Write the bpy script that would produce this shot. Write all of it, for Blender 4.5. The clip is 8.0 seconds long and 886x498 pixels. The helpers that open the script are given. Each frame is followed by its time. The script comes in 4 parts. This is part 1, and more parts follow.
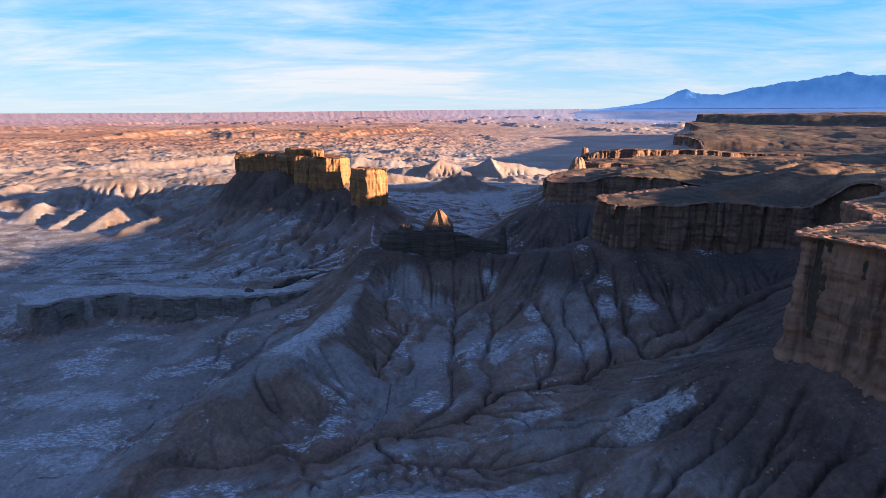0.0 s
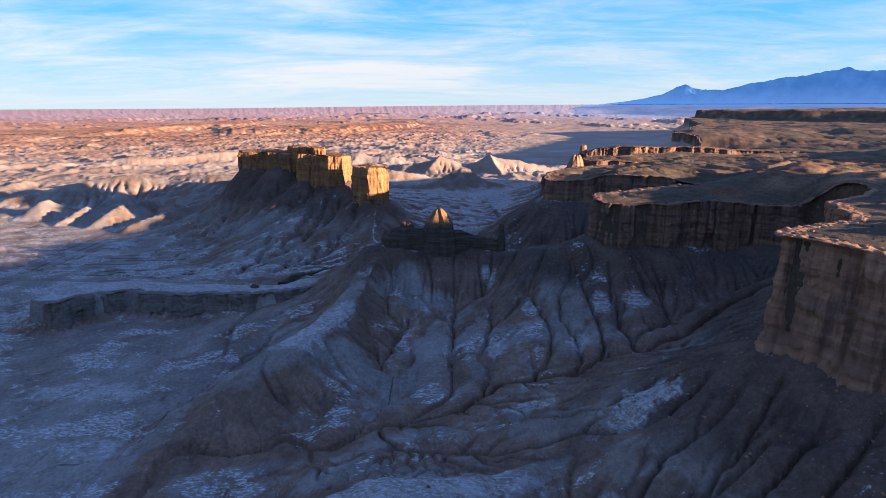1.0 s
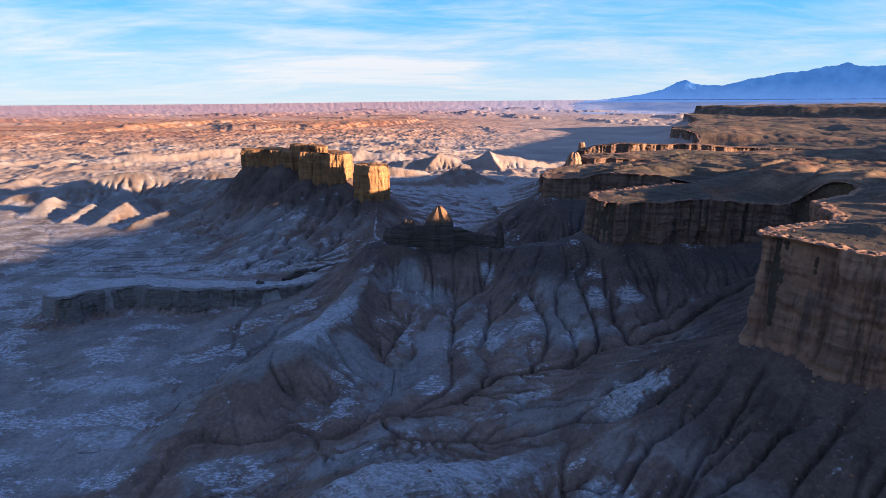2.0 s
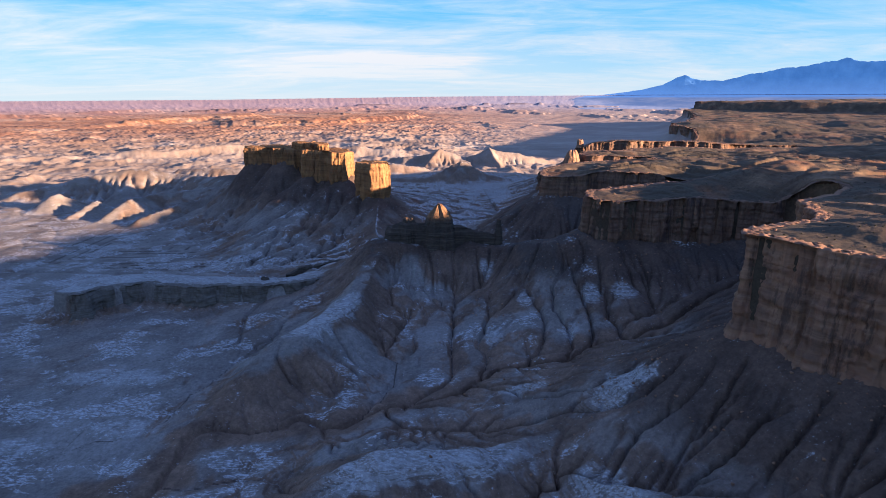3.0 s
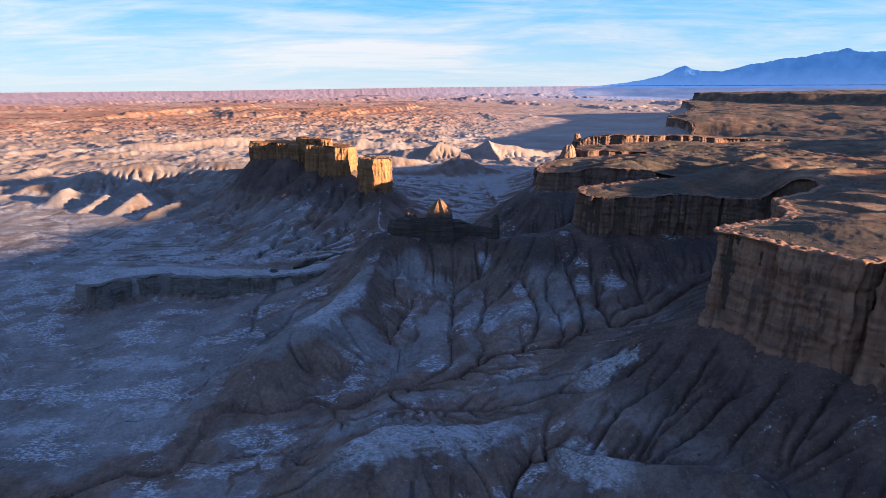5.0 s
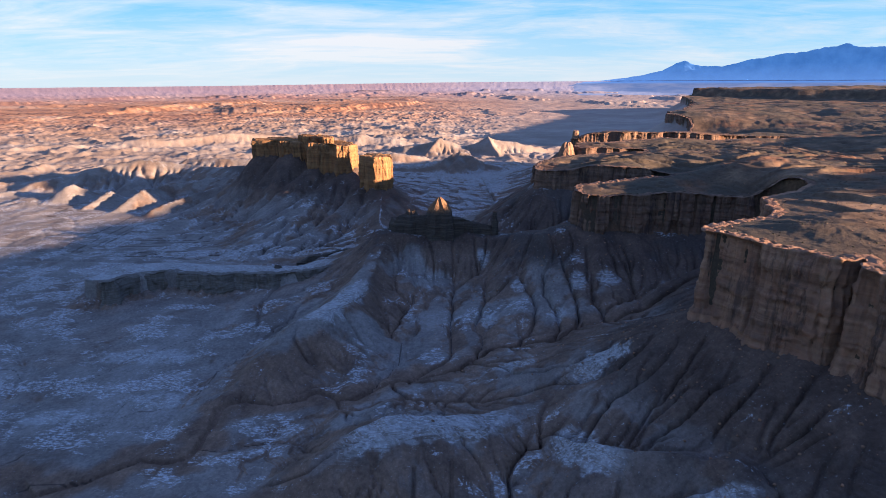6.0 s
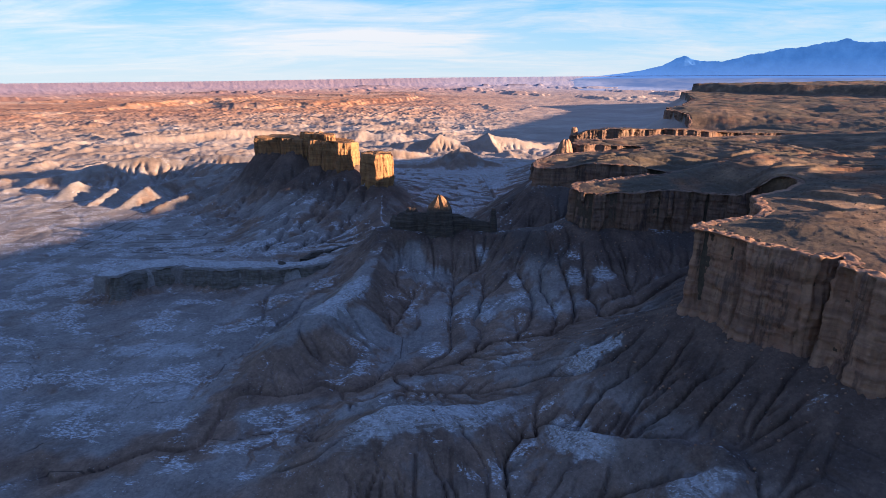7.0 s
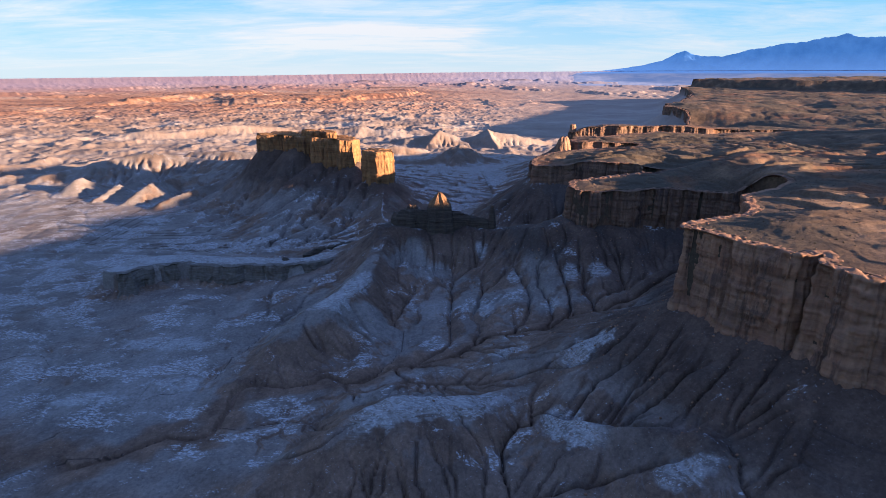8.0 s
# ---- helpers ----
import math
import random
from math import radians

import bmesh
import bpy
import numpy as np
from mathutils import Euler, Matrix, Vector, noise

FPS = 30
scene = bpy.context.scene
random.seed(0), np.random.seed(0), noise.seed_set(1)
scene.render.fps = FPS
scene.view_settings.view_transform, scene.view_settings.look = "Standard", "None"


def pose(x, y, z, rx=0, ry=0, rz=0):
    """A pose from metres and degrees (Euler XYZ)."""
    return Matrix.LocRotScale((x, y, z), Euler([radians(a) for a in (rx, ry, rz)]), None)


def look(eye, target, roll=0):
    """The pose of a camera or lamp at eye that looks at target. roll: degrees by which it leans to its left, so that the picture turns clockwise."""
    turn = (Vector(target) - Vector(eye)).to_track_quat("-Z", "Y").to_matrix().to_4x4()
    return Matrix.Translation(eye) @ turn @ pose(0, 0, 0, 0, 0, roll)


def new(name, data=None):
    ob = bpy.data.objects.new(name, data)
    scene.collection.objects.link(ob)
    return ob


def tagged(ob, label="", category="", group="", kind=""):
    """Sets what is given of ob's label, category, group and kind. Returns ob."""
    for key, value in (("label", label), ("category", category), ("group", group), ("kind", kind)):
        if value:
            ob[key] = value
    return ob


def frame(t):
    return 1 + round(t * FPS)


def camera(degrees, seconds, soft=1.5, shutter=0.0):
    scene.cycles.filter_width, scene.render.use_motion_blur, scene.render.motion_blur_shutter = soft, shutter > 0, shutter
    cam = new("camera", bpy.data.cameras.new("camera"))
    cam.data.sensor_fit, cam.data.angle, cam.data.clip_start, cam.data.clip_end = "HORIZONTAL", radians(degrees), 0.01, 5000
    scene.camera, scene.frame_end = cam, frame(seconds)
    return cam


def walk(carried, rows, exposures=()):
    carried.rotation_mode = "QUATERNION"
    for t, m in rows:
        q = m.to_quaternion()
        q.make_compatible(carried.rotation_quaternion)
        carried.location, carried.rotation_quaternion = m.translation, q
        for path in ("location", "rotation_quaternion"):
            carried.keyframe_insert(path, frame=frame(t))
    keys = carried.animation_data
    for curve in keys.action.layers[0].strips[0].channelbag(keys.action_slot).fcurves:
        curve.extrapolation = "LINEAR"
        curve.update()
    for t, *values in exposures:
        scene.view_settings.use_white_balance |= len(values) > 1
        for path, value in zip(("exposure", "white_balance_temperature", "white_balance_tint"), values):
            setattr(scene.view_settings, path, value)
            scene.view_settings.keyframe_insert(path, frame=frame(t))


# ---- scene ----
cam = camera(78.0, 8.0, soft=0.6)
METRES, EYE, TILT, LEAN, TURN = 100.0, 170.0, -13.98, 0.0, 0.0
ROWS = [
    (0.0, 0.0, 0.0, 0.0, 0.0, 0.0, 0.0),
    (0.5, -0.00074, -0.06285, 0.00701, -0.003, -0.24, 0.023),
    (1.0, -0.0014, -0.12565, 0.01432, -0.005, -0.483, 0.045),
    (1.5, -0.002, -0.1884, 0.02192, -0.008, -0.727, 0.065),
    (3.0, -0.00338, -0.37639, 0.04648, -0.014, -1.47, 0.115),
    (3.5, -0.00371, -0.43896, 0.05526, -0.016, -1.721, 0.129),
    (4.0, -0.00396, -0.50148, 0.06432, -0.018, -1.975, 0.141),
    (4.5, -0.00415, -0.56396, 0.07368, -0.02, -2.23, 0.152),
    (6.0, -0.00429, -0.75111, 0.10353, -0.024, -3.007, 0.175),
    (6.5, -0.00421, -0.8134, 0.11406, -0.026, -3.27, 0.179),
    (7.0, -0.00405, -0.87565, 0.12489, -0.027, -3.534, 0.182),
    (7.5, -0.00382, -0.93785, 0.13601, -0.028, -3.801, 0.183),
    (8.0, -0.00353, -1.0, 0.14743, -0.029, -4.069, 0.183),
]
walk(cam, [(t, pose(0, 0, EYE, TILT, LEAN, TURN) @ pose(METRES * x, METRES * y, METRES * z, 90 + pitch, roll, yaw)) for t, x, y, z, yaw, pitch, roll in ROWS])

# ---------------------------------------------------------------- light
SUN_AZ, SUN_EL = 111.0, 8.5          # degrees clockwise from ahead, degrees up
scene.view_settings.exposure = 2.75


def node(nt, kind, **vals):
    n = nt.nodes.new(kind)
    for k, v in vals.items():
        if k in n.inputs:
            n.inputs[k].default_value = v
        else:
            setattr(n, k, v)
    return n


def link(nt, a, b):
    nt.links.new(a, b)


def ramp(nt, fac, stops):
    n = nt.nodes.new("ShaderNodeValToRGB")
    el = n.color_ramp.elements
    while len(el) < len(stops):
        el.new(0.5)
    for e, (p, c) in zip(el, stops):
        e.position = p
        e.color = (*c, 1) if len(c) == 3 else c
    link(nt, fac, n.inputs["Fac"])
    return n.outputs["Color"]


def mix(nt, fac, a, b, mode="MIX"):
    n = nt.nodes.new("ShaderNodeMix")
    n.data_type, n.blend_type, n.clamp_factor = "RGBA", mode, True
    for sock, v in ((n.inputs["Factor"], fac), (n.inputs["A"], a), (n.inputs["B"], b)):
        if isinstance(v, bpy.types.NodeSocket):
            link(nt, v, sock)
        elif isinstance(v, tuple):
            sock.default_value = (*v, 1)
        else:
            sock.default_value = v
    return n.outputs["Result"]


def maths(nt, op, a, b=0.0, clamp=False):
    n = nt.nodes.new("ShaderNodeMath")
    n.operation, n.use_clamp = op, clamp
    for sock, v in zip(n.inputs, (a, b)):
        if isinstance(v, bpy.types.NodeSocket):
            link(nt, v, sock)
        else:
            sock.default_value = v
    return n.outputs[0]


def build_world():
    w = bpy.data.worlds.new("sky")
    scene.world = w
    w.use_nodes = True
    nt = w.node_tree
    nt.nodes.clear()
    sky = node(nt, "ShaderNodeTexSky", sky_type="NISHITA", sun_disc=False, sun_elevation=radians(SUN_EL), sun_rotation=radians(SUN_AZ), altitude=1500.0, air_density=1.0, dust_density=0.4, ozone_density=2.5)
    tc = node(nt, "ShaderNodeTexCoord")
    sep = node(nt, "ShaderNodeSeparateXYZ")
    link(nt, tc.outputs["Generated"], sep.inputs[0])
    # thin streaked cirrus: noise on a flat layer far above
    up = maths(nt, "ADD", maths(nt, "MAXIMUM", sep.outputs["Z"], 0.0), 0.10)
    comb = node(nt, "ShaderNodeCombineXYZ")
    link(nt, maths(nt, "DIVIDE", sep.outputs["X"], up), comb.inputs[0])
    link(nt, maths(nt, "DIVIDE", sep.outputs["Y"], up), comb.inputs[1])
    mp = node(nt, "ShaderNodeMapping")
    mp.inputs["Scale"].default_value = (0.6, 1.15, 1)
    mp.inputs["Rotation"].default_value = (0, 0, radians(6))
    link(nt, comb.outputs[0], mp.inputs["Vector"])
    n1 = node(nt, "ShaderNodeTexNoise", Scale=0.75, Detail=9.0, Roughness=0.6, Distortion=0.9)
    link(nt, mp.outputs[0], n1.inputs["Vector"])
    n2 = node(nt, "ShaderNodeTexNoise", Scale=2.6, Detail=8.0, Roughness=0.65, Distortion=1.2)
    link(nt, mp.outputs[0], n2.inputs["Vector"])
    cover = maths(nt, "ADD", maths(nt, "MULTIPLY", n1.outputs["Fac"], 0.75), maths(nt, "MULTIPLY", n2.outputs["Fac"], 0.3))
    cover = ramp(nt, cover, [(0.44, (0, 0, 0)), (0.54, (0.3, 0.3, 0.3)), (0.70, (0.9, 0.9, 0.9))])
    flat_az = maths(nt, "DIVIDE", sep.outputs["X"], maths(nt, "MAXIMUM", sep.outputs["Y"], 0.05))
    a2 = maths(nt, "POWER", maths(nt, "DIVIDE", maths(nt, "ADD", flat_az, 0.17), 0.30), 2.0)
    e2 = maths(nt, "POWER", maths(nt, "DIVIDE", maths(nt, "SUBTRACT", sep.outputs["Z"], 0.055), 0.035), 2.0)
    bank = maths(nt, "MULTIPLY", maths(nt, "POWER", 2.718, maths(nt, "MULTIPLY", maths(nt, "ADD", a2, e2), -1.0)), maths(nt, "ADD", n1.outputs["Fac"], 0.15))
    cover = maths(nt, "ADD", cover, bank, True)
    # the blue: pale at the horizon, deep at the zenith
    blue = ramp(nt, sep.outputs["Z"], [(0.0, (0.60, 0.76, 0.92)), (0.05, (0.38, 0.68, 0.96)), (0.14, (0.13, 0.55, 0.96)), (0.3, (0.19, 0.46, 1.08)), (1.0, (0.24, 0.42, 1.10))])
    cloud = ramp(nt, sep.outputs["Z"], [(0.0, (0.72, 0.80, 0.93)), (0.07, (0.86, 0.85, 0.92)), (0.2, (0.66, 0.84, 0.96)), (0.45, (0.54, 0.74, 1.12)), (1.0, (0.38, 0.55, 1.12))])
    seen = mix(nt, cover, blue, cloud)
    bg1 = node(nt, "ShaderNodeBackground", Strength=0.004)
    link(nt, sky.outputs[0], bg1.inputs["Color"])
    bg2 = node(nt, "ShaderNodeBackground", Strength=0.14)
    link(nt, seen, bg2.inputs["Color"])
    add = node(nt, "ShaderNodeAddShader")
    link(nt, bg1.outputs[0], add.inputs[0])
    link(nt, bg2.outputs[0], add.inputs[1])
    out = node(nt, "ShaderNodeOutputWorld")
    link(nt, add.outputs[0], out.inputs[0])


build_world()
sun = new("sun", bpy.data.lights.new("sun", "SUN"))
sun.data.energy, sun.data.angle, sun.data.color = 4.8, radians(1.0), (1.0, 0.69, 0.47)
az, el = radians(SUN_AZ), radians(SUN_EL)
sun.matrix_world = look((math.sin(az) * math.cos(el) * 900, math.cos(az) * math.cos(el) * 900, math.sin(el) * 900), (0, 0, 0))


# ---------------------------------------------------------------- numeric noise
def _hash(ix, iy, seed):
    h = (ix * 374761393 + iy * 668265263 + seed * 974634777).astype(np.uint32)
    h = (h ^ (h >> np.uint32(13))) * np.uint32(1274126177)
    h = h ^ (h >> np.uint32(16))
    return h.astype(np.float32) * np.float32(2 * math.pi / 4294967296.0)


def gn(x, y, seed=0):
    """Gradient noise, about -1 to 1."""
    x, y = np.asarray(x, np.float32), np.asarray(y, np.float32)
    x0, y0 = np.floor(x), np.floor(y)
    fx, fy = x - x0, y - y0
    ix, iy = x0.astype(np.int64), y0.astype(np.int64)
    u, v = fx * fx * fx * (fx * (fx * 6 - 15) + 10), fy * fy * fy * (fy * (fy * 6 - 15) + 10)

    def corner(a, b):
        th = _hash(ix + a, iy + b, seed)
        return np.cos(th) * (fx - a) + np.sin(th) * (fy - b)
    n0 = corner(0, 0) * (1 - u) + corner(1, 0) * u
    n1 = corner(0, 1) * (1 - u) + corner(1, 1) * u
    return (n0 * (1 - v) + n1 * v) * 1.5


def fbm(x, y, octaves, seed=0, gain=0.5):
    s, a = 0.0, 1.0
    for o in range(octaves):
        s = s + a * gn(x * 2 ** o, y * 2 ** o, seed + 17 * o)
        a *= gain
    return s


def smooth(a, b, x):
    t = np.clip((x - a) / (b - a), 0, 1)
    return t * t * (3 - 2 * t)


def rills(s, d, wave, seed):
    """Depth 0 to 1 of rills that run down a slope: s along the slope's foot, d down it."""
    w = s + wave * 0.5 * gn(s / wave * 0.4, d / wave * 0.5, seed + 5)
    n = np.abs(gn(w / wave, d / (wave * 5.0), seed))
    return 0.72 * (1 - np.clip(n / 0.5, 0, 1)) ** 1.3 + 0.4 * (1 - np.clip(n / 0.07, 0, 1))


# ---------------------------------------------------------------- plan of the place
def curve(points, step, closed=False):
    """Points set evenly on a smooth line through the given ones (Catmull-Rom)."""
    p = np.array(points, float)
    n = len(p)
    out = []
    for i in range(n if closed else n - 1):
        a, b, c, d = (p[(i + k) % n] if closed else p[min(max(i + k, 0), n - 1)] for k in (-1, 0, 1, 2))
        m = max(2, int(np.linalg.norm((c - b)[:2]) / step))
        for t in np.arange(m) / m:
            q = 0.5 * (2 * b + (c - a) * t + (2 * a - 5 * b + 4 * c - d) * t * t + (3 * b - a - 3 * c + d) * t ** 3)
            lin = b + (c - b) * t
            out.append(0.6 * q + 0.4 * lin)
    if not closed:
        out.append(p[-1])
    return np.array(out)


# the plateau's rim, from behind the camera to the far mesas
RIM_NEAR = [(420, -420), (330, -200), (285, -60), (243, 30), (214, 82), (182, 114), (173, 125), (170, 137), (178, 149), (163, 151), (156, 161), (149, 173), (141, 189),
            (132, 198), (137, 206), (148, 211), (161, 218), (186, 231), (199, 252), (212, 285), (245, 312), (275, 335), (272, 362), (240, 383)]
RIM_MID = [(208, 389), (185, 393), (168, 388), (152, 393), (134, 387), (125, 391), (117, 408), (124, 432), (160, 446), (215, 452), (268, 480), (262, 500), (232, 512), (207, 500),
           (186, 497), (168, 512), (142, 528), (114, 533), (104, 548), (112, 585), (150, 625), (205, 655), (250, 700), (300, 748), (302, 772), (262, 779), (238, 783), (222, 772), (212, 781)]
RIM_FAR = [(205, 806), (208, 832), (240, 858), (310, 872), (450, 890), (600, 925), (680, 945), (600, 962), (500, 955), (436, 963), (400, 960), (330, 956), (285, 958), (246, 962), (240, 976), (266, 990), (340, 992), (430, 986), (530, 1010), (620, 1120), (665, 1300), (684, 1480),
           (690, 1590), (684, 1620), (720, 1720), (850, 1920), (1050, 2300), (1250, 2800), (1330, 3100), (1420, 3200)]
RIM_BACK = [(2200, 3600), (9000, 4200), (9000, -3000), (900, -3000), (560, -900)]
def roughen(p, seed, big, small, span=1.0):
    """Sets a line of points in and out, in bays and squared-off blocks."""
    d = np.gradient(p, axis=0)
    d /= np.linalg.norm(d, axis=1)[:, None]
    run = np.concatenate([[0], np.cumsum(np.linalg.norm(np.diff(p, axis=0), axis=1))])
    run = run / span
    blk = np.floor((run + 6 * gn(run / 30, run * 0, seed + 3)) / 14)
    o = big * gn(run / 36, run * 0, seed) + small * gn(run / 12, run * 0, seed + 1) + small * (np.modf(np.abs(np.sin(blk * 12.9898 + seed) * 437.585))[0] - 0.5) * 1.6
    keep = np.hypot(p[:, 0] - 132, p[:, 1] - 198)
    return p + np.column_stack([-d[:, 1], d[:, 0]]) * (o * smooth(5, 40, keep))[:, None]


RIM = np.vstack([roughen(curve(RIM_NEAR + RIM_MID, 4.5), 600, 3.5, 2.2)[:-1], roughen(curve(RIM_MID[-1:] + RIM_FAR, 12.0), 610, 20.0, 9.0, 2.6)])
BUTTE_FEET = [(-290, 785, 88), (-247, 772, 91), (-222, 757, 95), (-190, 737, 79), (-165, 712, 76), (-148, 702, 73), (-125, 715, 79), (-150, 770, 84), (-230, 818, 86)]
PLATEAU = np.vstack([RIM, np.array(RIM_BACK, float)])
# heights of the plateau's top and of its cliffs' foot; some altered to steer shadows, as (380, 280), out of view
TOPS = [(150, 180, 126), (180, 120, 126), (201, 262, 124.5), (295, 369, 128), (290, 473, 117), (288, 289, 128), (320, 100, 129), (150, 400, 107), (150, 389, 103.5), (240, 384, 105),
        (112, 540, 104), (183, 500, 113), (250, 508, 104), (200, 178, 127.5), (300, 455, 131), (250, 150, 129), (212, 785, 101), (300, 775, 99), (243, 972, 96), (284, 966, 106), (320, 966, 109), (433, 968, 107), (620, 975, 100), (640, 1180, 58), (662, 1380, 56), (500, 895, 100), (380, 280, 142), (690, 1600, 105), (800, 1650, 108),
        (1400, 3220, 110), (700, 700, 122), (1500, 1500, 122)]
FEET = [(130, 190, 79), (165, 114, 80), (240, 30, 80), (205, 262, 84), (140, 400, 73), (200, 390, 72), (265, 340, 82), (112, 540, 85), (200, 505, 88), (240, 470, 90), (180, 785, 82),
        (290, 760, 86), (272, 962, 83), (420, 940, 84), (600, 940, 88), (690, 1600, 82), (640, 1180, 26), (662, 1380, 26), (1400, 3200, 80)]


def spread(table, x, y, power=3.0):
    num = den = 0.0
    for px, py, pz in table:
        w = 1 / ((x - px) ** 2 + (y - py) ** 2 + 60.0) ** (power / 2)
        num, den = num + w * pz, den + w
    return num / den


def near_line(line, x, y, closed=False):
    """Distance to a line of points, length along it, side, heading from it and the height (or third value) there."""
    x, y = x.astype(np.float32), y.astype(np.float32)
    best = np.full(x.shape, 1e18, np.float32)
    s_at, z_at = np.zeros(x.shape, np.float32), np.zeros(x.shape, np.float32)
    hx, hy, side = np.zeros(x.shape, np.float32), np.zeros(x.shape, np.float32), np.zeros(x.shape, np.float32)
    n, run = len(line), 0.0
    count = n if closed else n - 1
    pts = np.array([tuple(q[:2]) for q in line])
    for g in range(0, count, 12):
        ends = pts[[k % n for k in range(g, min(g + 12, count) + 1)]]
        lo, hi = ends.min(0) - 300.0, ends.max(0) + 300.0
        pick = np.flatnonzero((x > lo[0]) & (x < hi[0]) & (y > lo[1]) & (y < hi[1]))
        xs, ys, bs = x[pick], y[pick], best[pick]
        ss, zs, hxs, hys, sds = s_at[pick], z_at[pick], hx[pick], hy[pick], side[pick]
        for i in range(g, min(g + 12, count)):
            a, b = line[i], line[(i + 1) % n]
            dx, dy = float(b[0] - a[0]), float(b[1] - a[1])
            ll = dx * dx + dy * dy + 1e-9
            leng = math.sqrt(ll)
            if len(pick):
                t = np.clip(((xs - float(a[0])) * dx + (ys - float(a[1])) * dy) / ll, 0, 1)
                ex, ey = xs - (float(a[0]) + t * dx), ys - (float(a[1]) + t * dy)
                dd = ex * ex + ey * ey
                m = np.flatnonzero(dd < bs)
                bs[m], ss[m], hxs[m], hys[m] = dd[m], run + t[m] * leng, ex[m], ey[m]
                sds[m] = dx * ey[m] - dy * ex[m]
                if len(a) > 2:
                    zs[m] = float(a[2]) + t[m] * float(b[2] - a[2])
            run += leng
        best[pick], s_at[pick], z_at[pick], hx[pick], hy[pick], side[pick] = bs, ss, zs, hxs, hys, sds
    best = np.minimum(best, 4e6)
    return np.sqrt(best), s_at, np.sign(side), np.arctan2(hy, hx), z_at


def inside(poly, x, y):
    c = np.zeros(x.shape, bool)
    n = len(poly)
    for i in range(n):
        (x1, y1), (x2, y2) = poly[i][:2], poly[(i + 1) % n][:2]
        if y1 != y2:
            c ^= ((y1 > y) != (y2 > y)) & (x < (x2 - x1) * (y - y1) / (y2 - y1) + x1)
    return c


# buttes: outline, height of the foot
BUTTE = [(-296, 794), (-291, 774), (-270, 768), (-248, 770), (-243, 753), (-220, 746), (-200, 749), (-193, 728), (-158, 716), (-149, 700), (-130, 700), (-121, 720), (-140, 752), (-176, 786), (-230, 816), (-278, 824)]
TOWER = [(-112, 661), (-101, 648), (-89, 636), (-77, 643), (-66, 654), (-69, 672), (-86, 684), (-105, 677)]

# ridges: crest points (x, y, z), steepness at the crest, run-out length, rill size
RIDGES = [
    ([(-56, 443, 61), (-36, 441, 60.5), (-18, 440, 56), (8, 440, 54), (24, 440, 60), (46, 439, 57), (62, 428, 60), (76, 412, 67), (92, 397, 73), (120, 404, 77)], 0.95, 60, 30),
    ([(-52, 442, 60), (-64, 410, 47), (-66, 380, 41.5), (-68, 350, 41), (-80, 315, 39.5), (-92, 296, 38), (-104, 282, 33), (-115, 260, 27), (-127, 231, 17), (-143, 210, 9)], 0.8, 40, 20),
    ([(92, 206, 40), (62, 196, 30), (45, 183, 31), (22, 169, 35), (0, 161, 39), (-28, 157, 41), (-50, 148, 33), (-80, 134, 20), (-110, 118, 10)], 0.62, 34, 22),
    ([(118, 112, 57), (85, 130, 46), (62, 148, 38), (52, 164, 29)], 0.6, 30, 20),
    ([(-222, 757, 94), (-240, 728, 58), (-272, 685, 28), (-310, 645, 13)], 0.5, 80, 12),
    ([(-110, 650, 64), (-140, 600, 38), (-170, 540, 22), (-200, 500, 14)], 0.5, 60, 22),
    ([(-80, 640, 62), (-75, 560, 42), (-60, 500, 45), (-45, 450, 56)], 0.5, 60, 22),
]
RIDGES += [
    ([(-338, 800, 46), (-358, 800, 40), (-395, 765, 32), (-432, 722, 20)], 0.9, 26, 9),
    ([(-358, 860, 44), (-410, 850, 40), (-462, 840, 36), (-474, 778, 38), (-505, 742, 12)], 1.0, 26, 9),
    ([(-538, 803, 34), (-562, 768, 14)], 1.0, 26, 9),
    ([(-626, 848, 36), (-634, 840, 34)], 0.9, 32, 9),
    ([(-760, 930, 22), (-660, 980, 45), (-586, 1000, 56), (-500, 1000, 47), (-420, 950, 48), (-340, 880, 62)], 0.5, 80, 26),
    ([(-560, 1130, 40), (-480, 1110, 44), (-400, 1100, 43), (-330, 1060, 42)], 0.6, 50, 24),
]
RIDGES += [
    ([(-110, 1140, 22), (-53, 1130, 20), (-19, 1120, 28), (8, 1130, 42), (40, 1141, 54), (61, 1135, 46), (83, 1120, 34), (130, 1115, 22)], 1.0, 27, 11),
    ([(40, 1141, 53), (30, 1110, 36), (12, 1080, 18)], 0.8, 30, 12),
    ([(-150, 1250, 30), (-120, 1262, 36), (-80, 1268, 30), (-40, 1290, 22)], 0.7, 40, 15),
    ([(-140, 1460, 28), (-102, 1440, 34), (-52, 1440, 40), (-8, 1440, 50), (26, 1440, 46), (54, 1440, 34), (92, 1440, 40), (123, 1440, 52), (166, 1440, 48), (229, 1440, 36), (300, 1450, 22)], 1.1, 26, 11),
    ([(-8, 1440, 56), (-30, 1400, 34), (-44, 1370, 18)], 0.8, 34, 13),
    ([(123, 1440, 58), (132, 1385, 38), (146, 1340, 20)], 0.8, 34, 13),
    ([(-1060, 1620, 14), (-930, 1640, 36), (-855, 1642, 30), (-704, 1747, 42), (-560, 1800, 30), (-480, 1820, 12)], 0.5, 60, 22),
    ([(-420, 1700, 36), (-336, 1720, 30), (-262, 1720, 42), (-226, 1710, 30), (-153, 1690, 30), (-89, 1670, 14)], 0.5, 70, 22),
]
